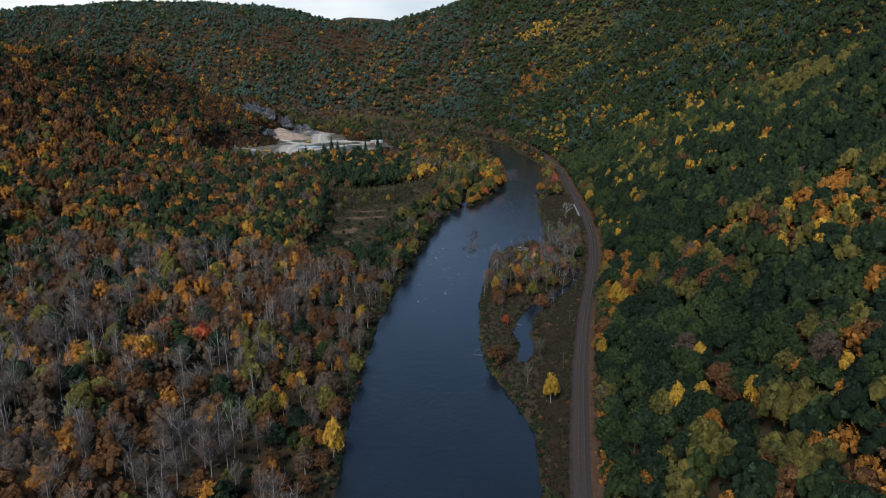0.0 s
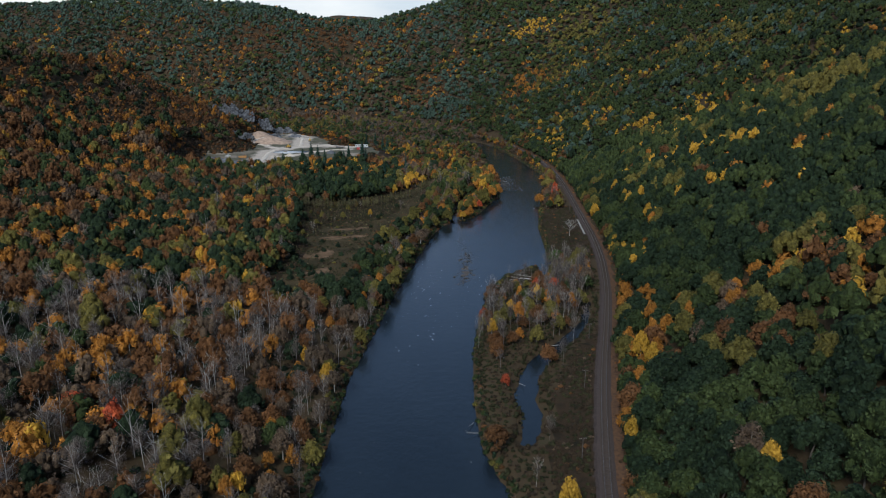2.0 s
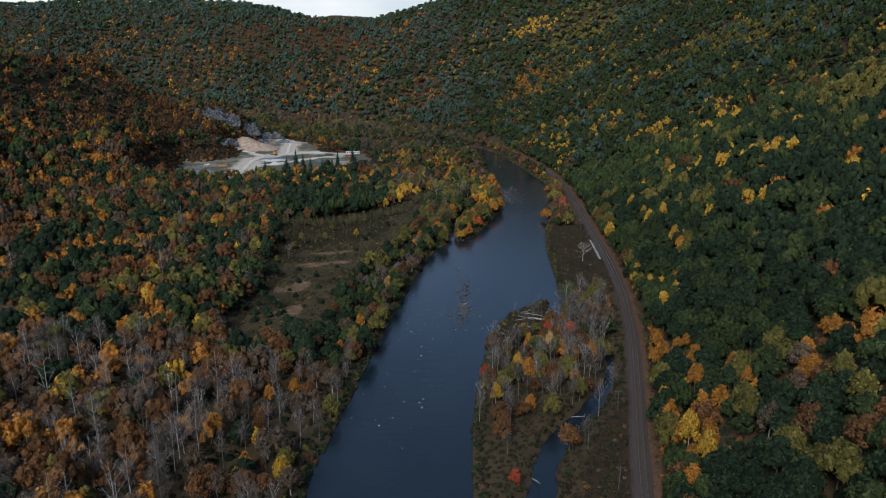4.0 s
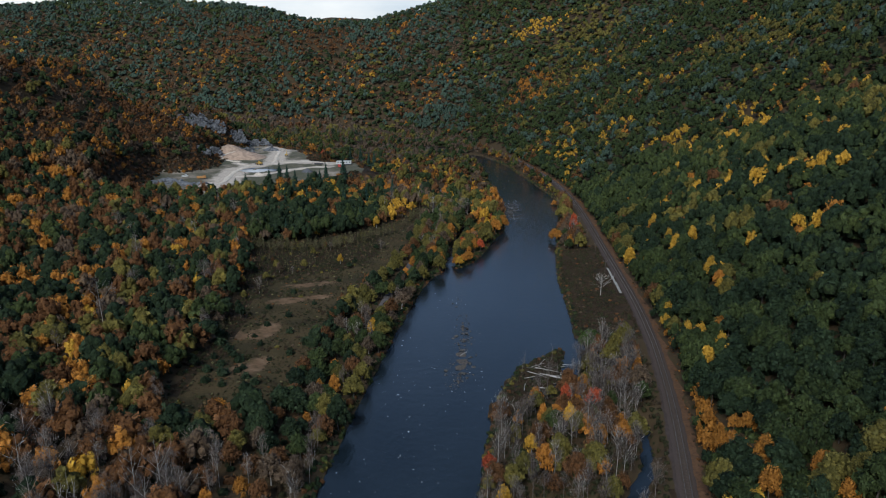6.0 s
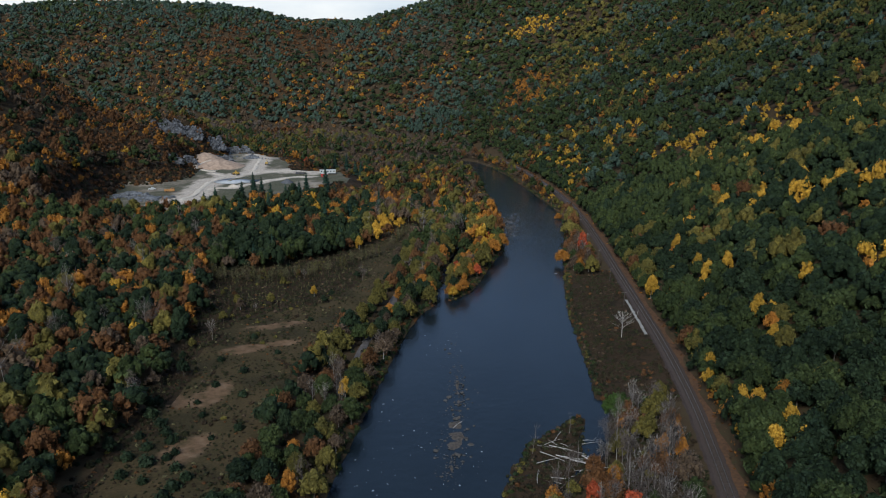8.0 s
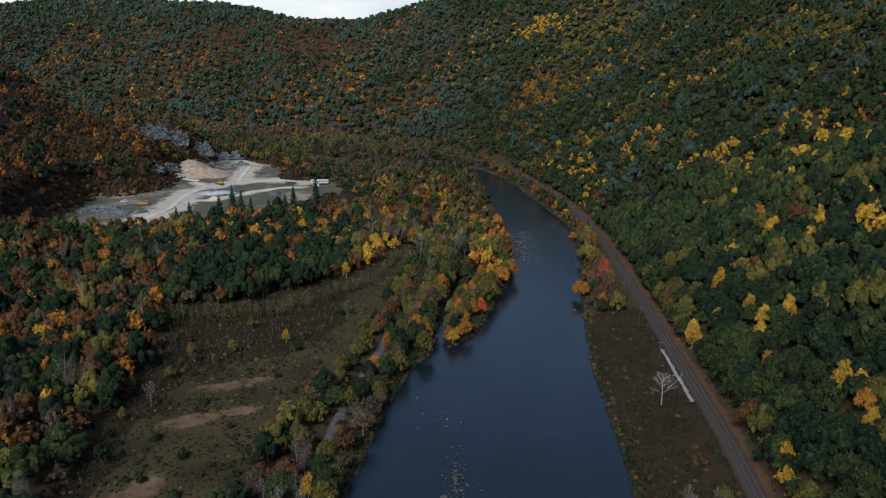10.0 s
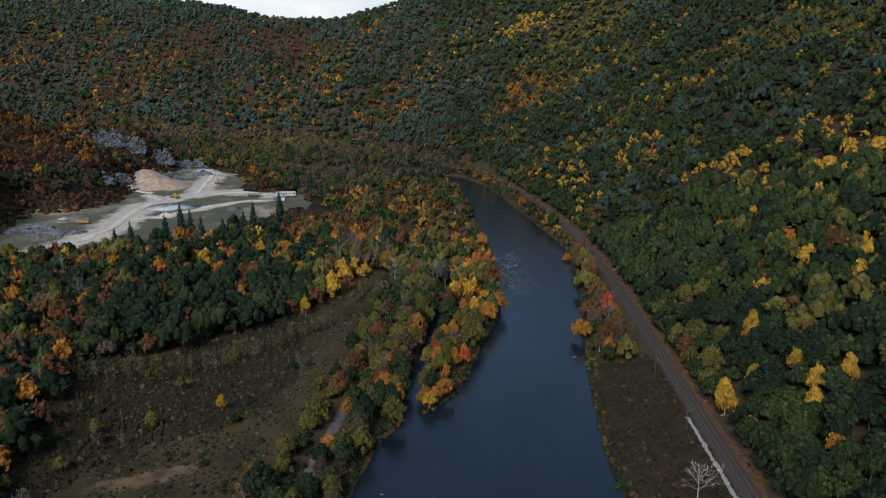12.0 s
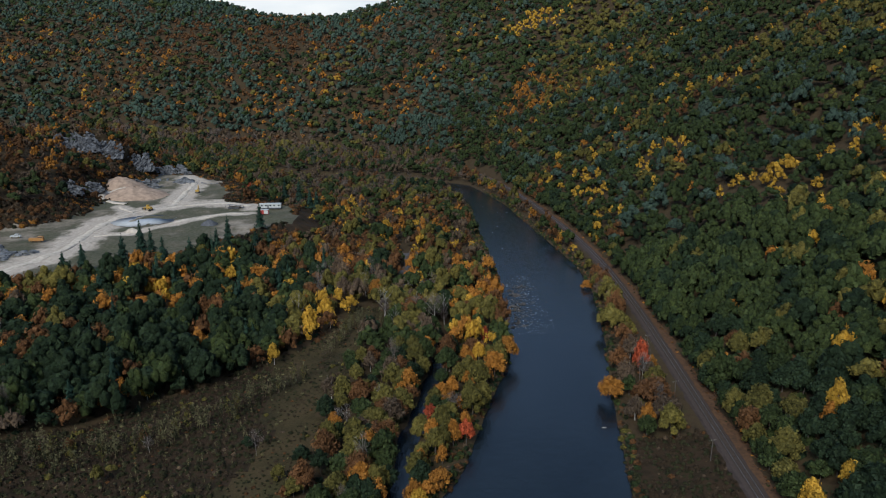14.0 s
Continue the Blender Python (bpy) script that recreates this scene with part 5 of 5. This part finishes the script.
DRIFT = bark_material("bleached_wood", (0.210, 0.190, 0.170), (0.420, 0.385, 0.350))


def log(x, y, z, length, r, turn, pitch=0.0, forks=2):
    bits = [limb((0, 0, 0), (length * 0.5, 0.1, 0.05), r, r * 0.8, 6), limb((length * 0.5, 0.1, 0.05), (length, -0.1, 0.0), r * 0.8, r * 0.35, 6)]
    for i in range(forks):
        a = frng.uniform(0.5, 1.0) * length
        bits.append(limb((a, 0, 0), (a + frng.uniform(0.4, 1.2), frng.uniform(-1.2, 1.2), frng.uniform(0.1, 0.8)), r * 0.4, r * 0.12, 4))
    ob = new("log", mesh_of("log", join(*bits), DRIFT))
    ob.matrix_basis = pose(x, y, z, 0, -pitch, turn)
    return tagged(ob, "bleached fallen log stranded in the marsh", "log", "drift logs")


for x0, y0, ln, r, turn in ((40, 386, 8, 0.16, -40), (43, 389, 9, 0.18, -28), (44, 384, 10, 0.2, -32), (46, 383, 7, 0.22, -38), (47, 381, 8, 0.26, -25), (51, 384, 6, 0.26, -62), (52, 383, 6.5, 0.22, -55), (41, 374, 10, 0.2, -12), (50, 374, 7, 0.18, 12), (38, 380, 7, 0.14, 20), (45, 392, 6, 0.14, 60), (37, 371, 5, 0.12, 80)):
    log(x0, y0, max(0.1, float(land(x0, y0))) + r + 0.3, ln * 1.1, r * 0.8, turn)
for i in range(16):
    x0, y0 = frng.uniform(36, 56), frng.uniform(370, 396)
    log(x0, y0, max(0.1, float(land(x0, y0))) + 0.25, frng.uniform(3, 8), frng.uniform(0.06, 0.11), frng.uniform(-70, 40), frng.uniform(0, 6), 3)
log(17, 401, float(land(17, 401)) + 0.15, 5, 0.14, 58)
log(74, 557, 0.02, 1.3, 0.2, 10, 0, 0)
for i, (x0, y0) in enumerate(((15, 236), (13.5, 242), (30, 268), (46, 300))):
    log(x0, y0, max(0.1, float(land(x0, y0))) + 0.1, 4, 0.1, 200 + 47 * i, 12)
for x0, y0 in ((38, 386), (50, 396), (49, 380), (42, 372), (40, 394)):
    w, t = bare_tree(frng, forks=5, twigs=1, thick=0.014, sub=1)
    ob = new("dead_trunk", mesh_of("dead_trunk", (w[0] * frng.uniform(5, 7.5), w[1]), TWIG))
    ob.matrix_basis = pose(x0, y0, float(land(x0, y0)), *frng.uniform(-4, 4, 2), frng.uniform(0, 360))
    tagged(ob, "dead grey trunk standing in the marsh", "dead tree", "dead trunks in the marsh")

# ---------------------------------------------------------------- the quarry
def flat(name, colour, rough=0.6, metal=0.0, grain=2.0, depth=0.25):
    m = Mat(name)
    m.base(m.ramp(m.noise(grain, 4.0), [(0.3, shade(colour, 1 - depth)), (0.7, shade(colour, 1 + depth * 0.5))]), rough, 0.35)
    m.b.inputs["Metallic"].default_value = metal
    return m.m


ROADDUST = flat("pale_dust", (0.50, 0.42, 0.33), 0.95, 0, 0.4, 0.3)
SLURRY = flat("grey_slurry", (0.40, 0.405, 0.41), 0.85, 0, 0.3, 0.25)
SAND = flat("tan_sand", (0.35, 0.245, 0.170), 0.95, 0, 0.25, 0.4)
LANE_GRIT = flat("worn_asphalt", (0.088, 0.076, 0.070), 0.9, 0, 0.6, 0.45)
GREYSTONE = flat("broken_stone", (0.130, 0.130, 0.134), 0.85, 0, 0.35, 0.75)
DARKSTONE = flat("dark_stone", (0.085, 0.085, 0.09), 0.85, 0, 0.8, 0.4)
WHITE = flat("white_paint", (0.50, 0.50, 0.47), 0.5)
REDPAINT = flat("red_paint", (0.36, 0.045, 0.035), 0.5)
YELLOWPAINT = flat("yellow_paint", (0.42, 0.26, 0.05), 0.5)
ORANGEPAINT = flat("orange_paint", (0.38, 0.19, 0.06), 0.5)
RUBBER = flat("tyre_rubber", (0.025, 0.025, 0.026), 0.8)
GLASS = flat("dark_glass", (0.03, 0.035, 0.04), 0.1)
SHEETING = flat("grey_sheeting", (0.10, 0.10, 0.105), 0.5, 0.3)


def over_land(name, line, half, material, label, lift_=0.12, step=3.0, ragged=0.6, rise=None):
    """A strip draped on the ground along a line of stations."""
    r = np.random.default_rng(len(name) + len(line))
    px, py2 = [], []
    for (xa, ya), (xb, yb) in zip(line, line[1:]):
        n = max(2, int(math.hypot(xb - xa, yb - ya) / step))
        px += [xa + (xb - xa) * i / n for i in range(n)]
        py2 += [ya + (yb - ya) * i / n for i in range(n)]
    px, py2 = np.array(px + [line[-1][0]]), np.array(py2 + [line[-1][1]])
    ker = np.ones(7) / 7
    px, py2 = (np.convolve(np.pad(a, 3, "edge"), ker, "valid") for a in (px, py2))
    dx, dy = np.gradient(px), np.gradient(py2)
    ln = np.hypot(dx, dy)
    cols = []
    for o in np.array((-1.15, -0.85, 0, 0.85, 1.15)):
        w = half * o + (r.uniform(-ragged, ragged, len(px)) if abs(o) > 1 else 0)
        qx, qy = px + dy / ln * w, py2 - dx / ln * w
        up_ = rise(qx, qy) if rise else 0
        cols.append(np.stack([qx, qy, land(qx, qy) + up_ + lift_ - (lift_ + 0.35) * (abs(o) > 1)], 1))
    v = np.stack(cols, 1).reshape(-1, 3)
    i = np.arange(len(px) - 1)[:, None] * 5 + np.arange(4)
    f = np.stack([i, i + 5, i + 6, i + 1], -1).reshape(-1, 4)
    return tagged(new(name, raw_mesh(name, v, f, [material])), label, "road", kind="structure")


over_land("road", HAUL, 2.6, ROADDUST, "pale dusty haul road across the quarry floor", 0.3, ragged=1.2)
over_land("road", FACE_ROAD, 2.2, ROADDUST, "pale dusty haul road to the working face", 0.3, ragged=0.9)
over_land("road", SHED_ROAD, 1.6, ROADDUST, "pale dusty track to the sheds", 0.3, ragged=0.8)
over_land("road", HEAP_ROAD, 1.6, ROADDUST, "pale track to the foot of the sand heap", 0.35, ragged=0.6)
over_land("path", [p[:2] for p in FAR_LANE], 1.8, LANE_GRIT, "short length of pale lane among the trees", 0.3)
over_land("path", [p[:2] for p in LANE], 1.6, LANE_GRIT, "pale lane behind the river trees", 0.3)


def mound(name, x, y, rx, ry, h, material, label, category, seed, rough=0.08, turn=0.0):
    """A tipped heap: a cone with a rounded top, rills down its sides."""
    r = np.random.default_rng(seed)
    rings, segs = 9, 26
    rill = r.uniform(-1, 1, segs)
    v, f = [], []
    for i in range(rings + 1):
        t = i / rings
        for j in range(segs):
            a = 2 * math.pi * j / segs
            k = t * (1 + rough * rill[j] + r.uniform(-rough, rough) * 0.5)
            z = h * (1 - t ** 1.5) * (1 + rough * r.uniform(-1, 1)) - 0.6 * (t > 0.95)
            v.append((rx * k * math.cos(a), ry * k * math.sin(a), z))
    for i in range(rings):
        for j in range(segs):
            f.append((i * segs + j, (i + 1) * segs + j, (i + 1) * segs + (j + 1) % segs, i * segs + (j + 1) % segs))
    ob = new(name, raw_mesh(name, np.array(v), np.array(f), [material]))
    ob.matrix_basis = pose(x, y, float(land(x, y)) - 0.3, 0, 0, turn)
    return tagged(ob, label, category)


HEAPS = [(-192, 896, 25, 22, 7.5), (-212, 920, 22, 20, 10.5)]
mound("sand_mound", *HEAPS[0], SAND, "large heap of tan sand at the foot of the quarry face", "sand heap", 1, 0.07)
mound("sand_mound", *HEAPS[1], SAND, "bank of tan sand against the quarry slope", "sand heap", 10, 0.10)


def on_heaps(x, y):
    """Height over the ground added by the sand heaps."""
    return np.maximum.reduce([hh * (1 - np.minimum(1, np.hypot((x - hx) / ha, (y - hy) / hb)) ** 1.5) for hx, hy, ha, hb, hh in HEAPS])


over_land("road", [(-182, 862), (-192, 868), (-206, 876), (-214, 886), (-210, 898), (-200, 906), (-196, 912)], 1.9, ROADDUST, "pale track winding up the sand heap", 0.55, ragged=0.3, rise=on_heaps)
mound("rubble_mound", -106, 791, 5.5, 4.5, 3.4, DARKSTONE, "small heap of dark crushed stone on the quarry floor", "stone heap", 2, 0.15)
mound("rubble_mound", -214, 745, 11, 6, 2.6, GREYSTONE, "low heap of broken grey stone", "stone heap", 3, 0.3)
mound("rubble_mound", -196, 728, 9, 5, 1.8, GREYSTONE, "low heap of broken grey stone", "stone heap", 4, 0.3)
mound("gravel_heap", -146, 776, 4.5, 3.5, 2.2, ROADDUST, "small heap of pale gravel on the quarry floor", "gravel heap", 5, 0.12)
mound("rubble_mound", -176, 962, 9, 7, 4.0, GREYSTONE, "heap of broken grey stone below the quarry face", "stone heap", 6, 0.3)
slurry_v, slurry_f = blob(2, 22, (20, 16, 0.12), np.random.default_rng(8), 0.12)
ob = new("settling_pool", raw_mesh("settling_pool", slurry_v, slurry_f, [SLURRY]))
ob.matrix_basis = pose(-151, 806, float(land(-151, 806)) + 0.35, 0, 0, 20)
tagged(ob, "shallow grey settling pool on the quarry floor", "pool")


CUBE = np.array([(sx_, sy_, sz_) for sz_ in (-0.5, 0.5) for sy_ in (-0.5, 0.5) for sx_ in (-0.5, 0.5)])
CUBE_F = np.array([(0, 2, 3, 1), (4, 5, 7, 6), (0, 1, 5, 4), (2, 6, 7, 3), (0, 4, 6, 2), (1, 3, 7, 5)])


def rock_face(x, y, w, h, turn, dip, seed):
    """A blasted face: split slabs of one dip, stepped up the slope, with gaps and ledges."""
    r = np.random.default_rng(seed)
    bits = []
    for _ in range(int(w * h * 1.0)):
        u, t = r.uniform(-0.5, 0.5), r.uniform(0, 1) ** 1.1
        if t > 1 - 0.75 * abs(2 * u) ** 4 + 0.25 * math.sin(u * 19 + seed):
            continue
        c = (CUBE + r.uniform(-0.16, 0.16, CUBE.shape)) * np.array((r.uniform(1.0, 4.2), r.uniform(1.8, 3.4), r.uniform(0.4, 1.7)))
        a = Matrix.Rotation(radians(dip + r.uniform(-14, 14)), 3, "Y") @ Matrix.Rotation(radians(r.uniform(-25, 20)), 3, "X") @ Matrix.Rotation(radians(r.uniform(-30, 30)), 3, "Z")
        bits.append((c @ np.array(a).T + np.array((u * w, t * h * 0.8 + r.uniform(-1.4, 1.0), t * h - 1.0)), CUBE_F))
    ob = new("rock_face", mesh_of("rock_face", join(*bits), GREYSTONE))
    ob.matrix_basis = pose(x, y, float(land(x, y)), 0, 0, turn)
    return tagged(ob, "blasted face of split pale grey rock above the quarry", "rock face", "quarry faces")


rock_face(-262, 962, 38, 15, 30, 34, 1)
rock_face(-240, 972, 20, 14, 20, -38, 6)
rock_face(-222, 984, 26, 14, 24, -42, 2)
rock_face(-203, 1006, 34, 8, 10, 20, 3)
rock_face(-221, 860, 16, 9, 40, 30, 4)
rock_face(-215, 884, 14, 8, 50, 25, 5)
rock_face(-196, 930, 18, 7, 20, 15, 7)
tagged(new("rubble", mesh_of("rubble", join(stones(260, [(-218, 738, 9), (-185, 720, 9)], 0.95, 21), stones(120, [(-206, 872, 6), (-215, 950, 8), (-190, 990, 8)], 0.9, 22), stones(60, [(-176, 962, 8), (-150, 955, 6)], 0.6, 23)), GREYSTONE)), "broken grey stone scattered on the quarry floor", "rubble", kind="stuff")


def block(parent, name, size, at, material, bevel=0.06, taper=0.0, label="", turn=(0, 0, 0)):
    bm = bmesh.new()
    bmesh.ops.create_cube(bm, size=1.0, matrix=Matrix.Diagonal((*size, 1)))
    for v_ in bm.verts:
        if v_.co.z > 0 and taper:
            v_.co.x *= 1 - taper
            v_.co.y *= 1 - taper
    if bevel:
        bmesh.ops.bevel(bm, geom=bm.edges[:], offset=bevel, segments=2, affect="EDGES")
    mesh = bpy.data.meshes.new(name)
    bm.to_mesh(mesh)
    bm.free()
    mesh.materials.append(material)
    ob = part(name, mesh, parent, label)
    ob.matrix_basis = pose(*at, *turn)
    return ob


def wheel(parent, at, r, w):
    bm = bmesh.new()
    bmesh.ops.create_cone(bm, cap_ends=True, segments=16, radius1=r, radius2=r, depth=w, matrix=Matrix.Rotation(math.pi / 2, 4, "X"))
    bmesh.ops.bevel(bm, geom=bm.edges[:], offset=r * 0.12, segments=1, affect="EDGES")
    mesh = bpy.data.meshes.new("wheel")
    bm.to_mesh(mesh)
    bm.free()
    mesh.materials.append(RUBBER)
    tyre = part("wheel", mesh, parent)
    tyre.matrix_basis = pose(*at)
    hub = bmesh.new()
    bmesh.ops.create_cone(hub, cap_ends=True, segments=12, radius1=r * 0.45, radius2=r * 0.4, depth=w * 1.1, matrix=Matrix.Rotation(math.pi / 2, 4, "X"))
    hm = bpy.data.meshes.new("hub")
    hub.to_mesh(hm)
    hub.free()
    hm.materials.append(YELLOWPAINT)
    part("hub", hm, tyre)


def floor_at(ob, x, y, turn):
    ob.matrix_basis = pose(x, y, float(land(x, y)) + 0.3, 0, 0, turn)


loader = thing("wheel_loader", "yellow wheel loader on the pale quarry road", "loader")
block(loader, "engine_body", (3.2, 2.2, 1.5), (-1.6, 0, 1.9), YELLOWPAINT, 0.12, 0.06)
block(loader, "front_frame", (2.2, 1.4, 1.0), (1.6, 0, 1.4), YELLOWPAINT, 0.1)
block(loader, "cab", (1.5, 1.6, 1.5), (0.0, 0, 3.0), YELLOWPAINT, 0.1, 0.1, "yellow cab with dark glazing")
block(loader, "windscreen", (0.06, 1.4, 1.0), (0.76, 0, 3.1), GLASS, 0.0)
for sgn in (-1, 1):
    block(loader, "lift_arm", (3.0, 0.25, 0.4), (2.6, 0.8 * sgn, 1.7), YELLOWPAINT, 0.04, 0, "", (0, 18, 0))
    for ax in (-2.0, 1.6):
        wheel(loader, (ax, 1.25 * sgn, 0.85), 0.85, 0.65)
block(loader, "bucket", (1.3, 3.0, 1.2), (4.3, 0, 0.9), DARKSTONE, 0.1, 0.25)
floor_at(loader, -160, 838, 150)

digger = thing("excavator", "yellow excavator working by the stone heaps", "excavator")
for sgn in (-1, 1):
    block(digger, "track", (4.2, 0.6, 0.9), (0, 1.2 * sgn, 0.45), RUBBER, 0.2)
block(digger, "house", (3.4, 2.7, 1.4), (-0.4, 0, 1.8), YELLOWPAINT, 0.12)
block(digger, "cab", (1.5, 1.1, 1.6), (0.7, 0.8, 2.9), WHITE, 0.1, 0.08)
block(digger, "boom", (4.6, 0.5, 0.6), (2.6, -0.3, 3.7), YELLOWPAINT, 0.06, 0, "", (0, -35, 0))
block(digger, "stick", (3.0, 0.4, 0.45), (5.2, -0.3, 3.7), YELLOWPAINT, 0.05, 0, "", (0, 55, 0))
block(digger, "bucket", (1.0, 1.2, 1.0), (6.2, -0.3, 2.0), DARKSTONE, 0.1, 0.2)
floor_at(digger, -148, 905, 100)


def road_vehicle(name, label, category, length, height, material, x, y, turn, cabin):
    ob = thing(name, label, category)
    block(ob, "body", (length, 1.95, height), (0, 0, 0.45 + height / 2), material, 0.12)
    block(ob, "cab", (length * 0.4, 1.8, 0.85), (cabin, 0, 0.45 + height + 0.4), material, 0.12, 0.14)
    block(ob, "windscreen", (length * 0.36, 1.83, 0.45), (cabin, 0, 0.45 + height + 0.42), GLASS, 0.05, 0.12)
    for sgn in (-1, 1):
        for ax in (-0.32, 0.32):
            wheel(ob, (ax * length, 0.9 * sgn, 0.42), 0.42, 0.28)
    floor_at(ob, x, y, turn)


road_vehicle("pickup_truck", "white pickup truck parked among stone heaps", "truck", 5.4, 0.9, WHITE, -206, 764, 10, 0.5)
road_vehicle("dump_truck", "old orange dump truck parked on the quarry floor", "truck", 7.5, 1.7, ORANGEPAINT, -188, 752, 5, 2.2)

trailer = thing("office_trailer", "long white office trailer with dark windows", "trailer")
block(trailer, "body", (14.0, 3.0, 2.7), (0, 0, 2.05), WHITE, 0.08)
block(trailer, "roof", (14.3, 3.2, 0.14), (0, 0, 3.48), WHITE, 0.04)
block(trailer, "skirt", (13.6, 2.8, 0.65), (0, 0, 0.35), DARKSTONE, 0.02)
for px in (-5.4, -2.8, 0.2, 2.6, 5.6):
    w_ = block(trailer, "window", (1.2, 0.08, 0.9), (px, -1.51, 2.3), GLASS, 0.0)
    block(w_, "frame", (1.36, 0.05, 1.06), (0, 0.03, 0), WHITE, 0.02)
block(trailer, "door", (0.95, 0.08, 2.0), (-1.4, -1.51, 1.75), SHEETING, 0.02)
floor_at(trailer, -79, 838, 2)
hut = thing("red_container", "small red container beside the office trailer", "container")
block(hut, "body", (6.0, 2.6, 2.6), (0, 0, 1.4), REDPAINT, 0.05)
block(hut, "roof", (6.1, 2.7, 0.1), (0, 0, 2.75), WHITE, 0.03)
for px in (-1.5, 1.5):
    block(hut, "door", (2.6, 0.08, 2.2), (px, -1.31, 1.4), WHITE if px > 0 else REDPAINT, 0.02)
floor_at(hut, -79, 818, 0)
shed = thing("low_shed", "low open shed with a dark sheet roof", "shed")
block(shed, "roof", (11.0, 6.0, 0.14), (0, 0, 2.2), SHEETING, 0.03, 0, "", (-7, 0, 0))
for ax in (-5, 0, 5):
    for ay in (-2.6, 2.6):
        block(shed, "post", (0.2, 0.2, 2.2), (ax, ay, 1.0), wood, 0.02)
block(shed, "stack", (8.0, 4.0, 1.0), (0, 0, 0.5), DARKSTONE, 0.1)
floor_at(shed, -104, 842, -12)

# dark pines standing before the quarry
for px, py2, r, tall in ((-111, 701, 4.6, 1.3), (-104, 695, 4.2, 1.25), (-118, 696, 4.0, 1.15), (-97, 690, 4.2, 1.2), (-135, 692, 3.4, 1.15), (-141, 686, 3.0, 1.0), (-64, 730, 3.6, 1.5), (-82, 744, 3.4, 1.3), (-86, 736, 3.0, 1.1), (-72, 776, 3.4, 1.3), (-67, 880, 4.4, 1.3), (-58, 870, 3.8, 1.2), (-78, 884, 3.8, 1.3), (-62, 752, 3.2, 1.1), (-52, 862, 4.0, 1.2), (-90, 706, 3.8, 1.1)):
    tree("pine", px, py2, float(land(px, py2)), r, px * 7, tall, int(abs(px)) % 4, group="pines by the quarry")
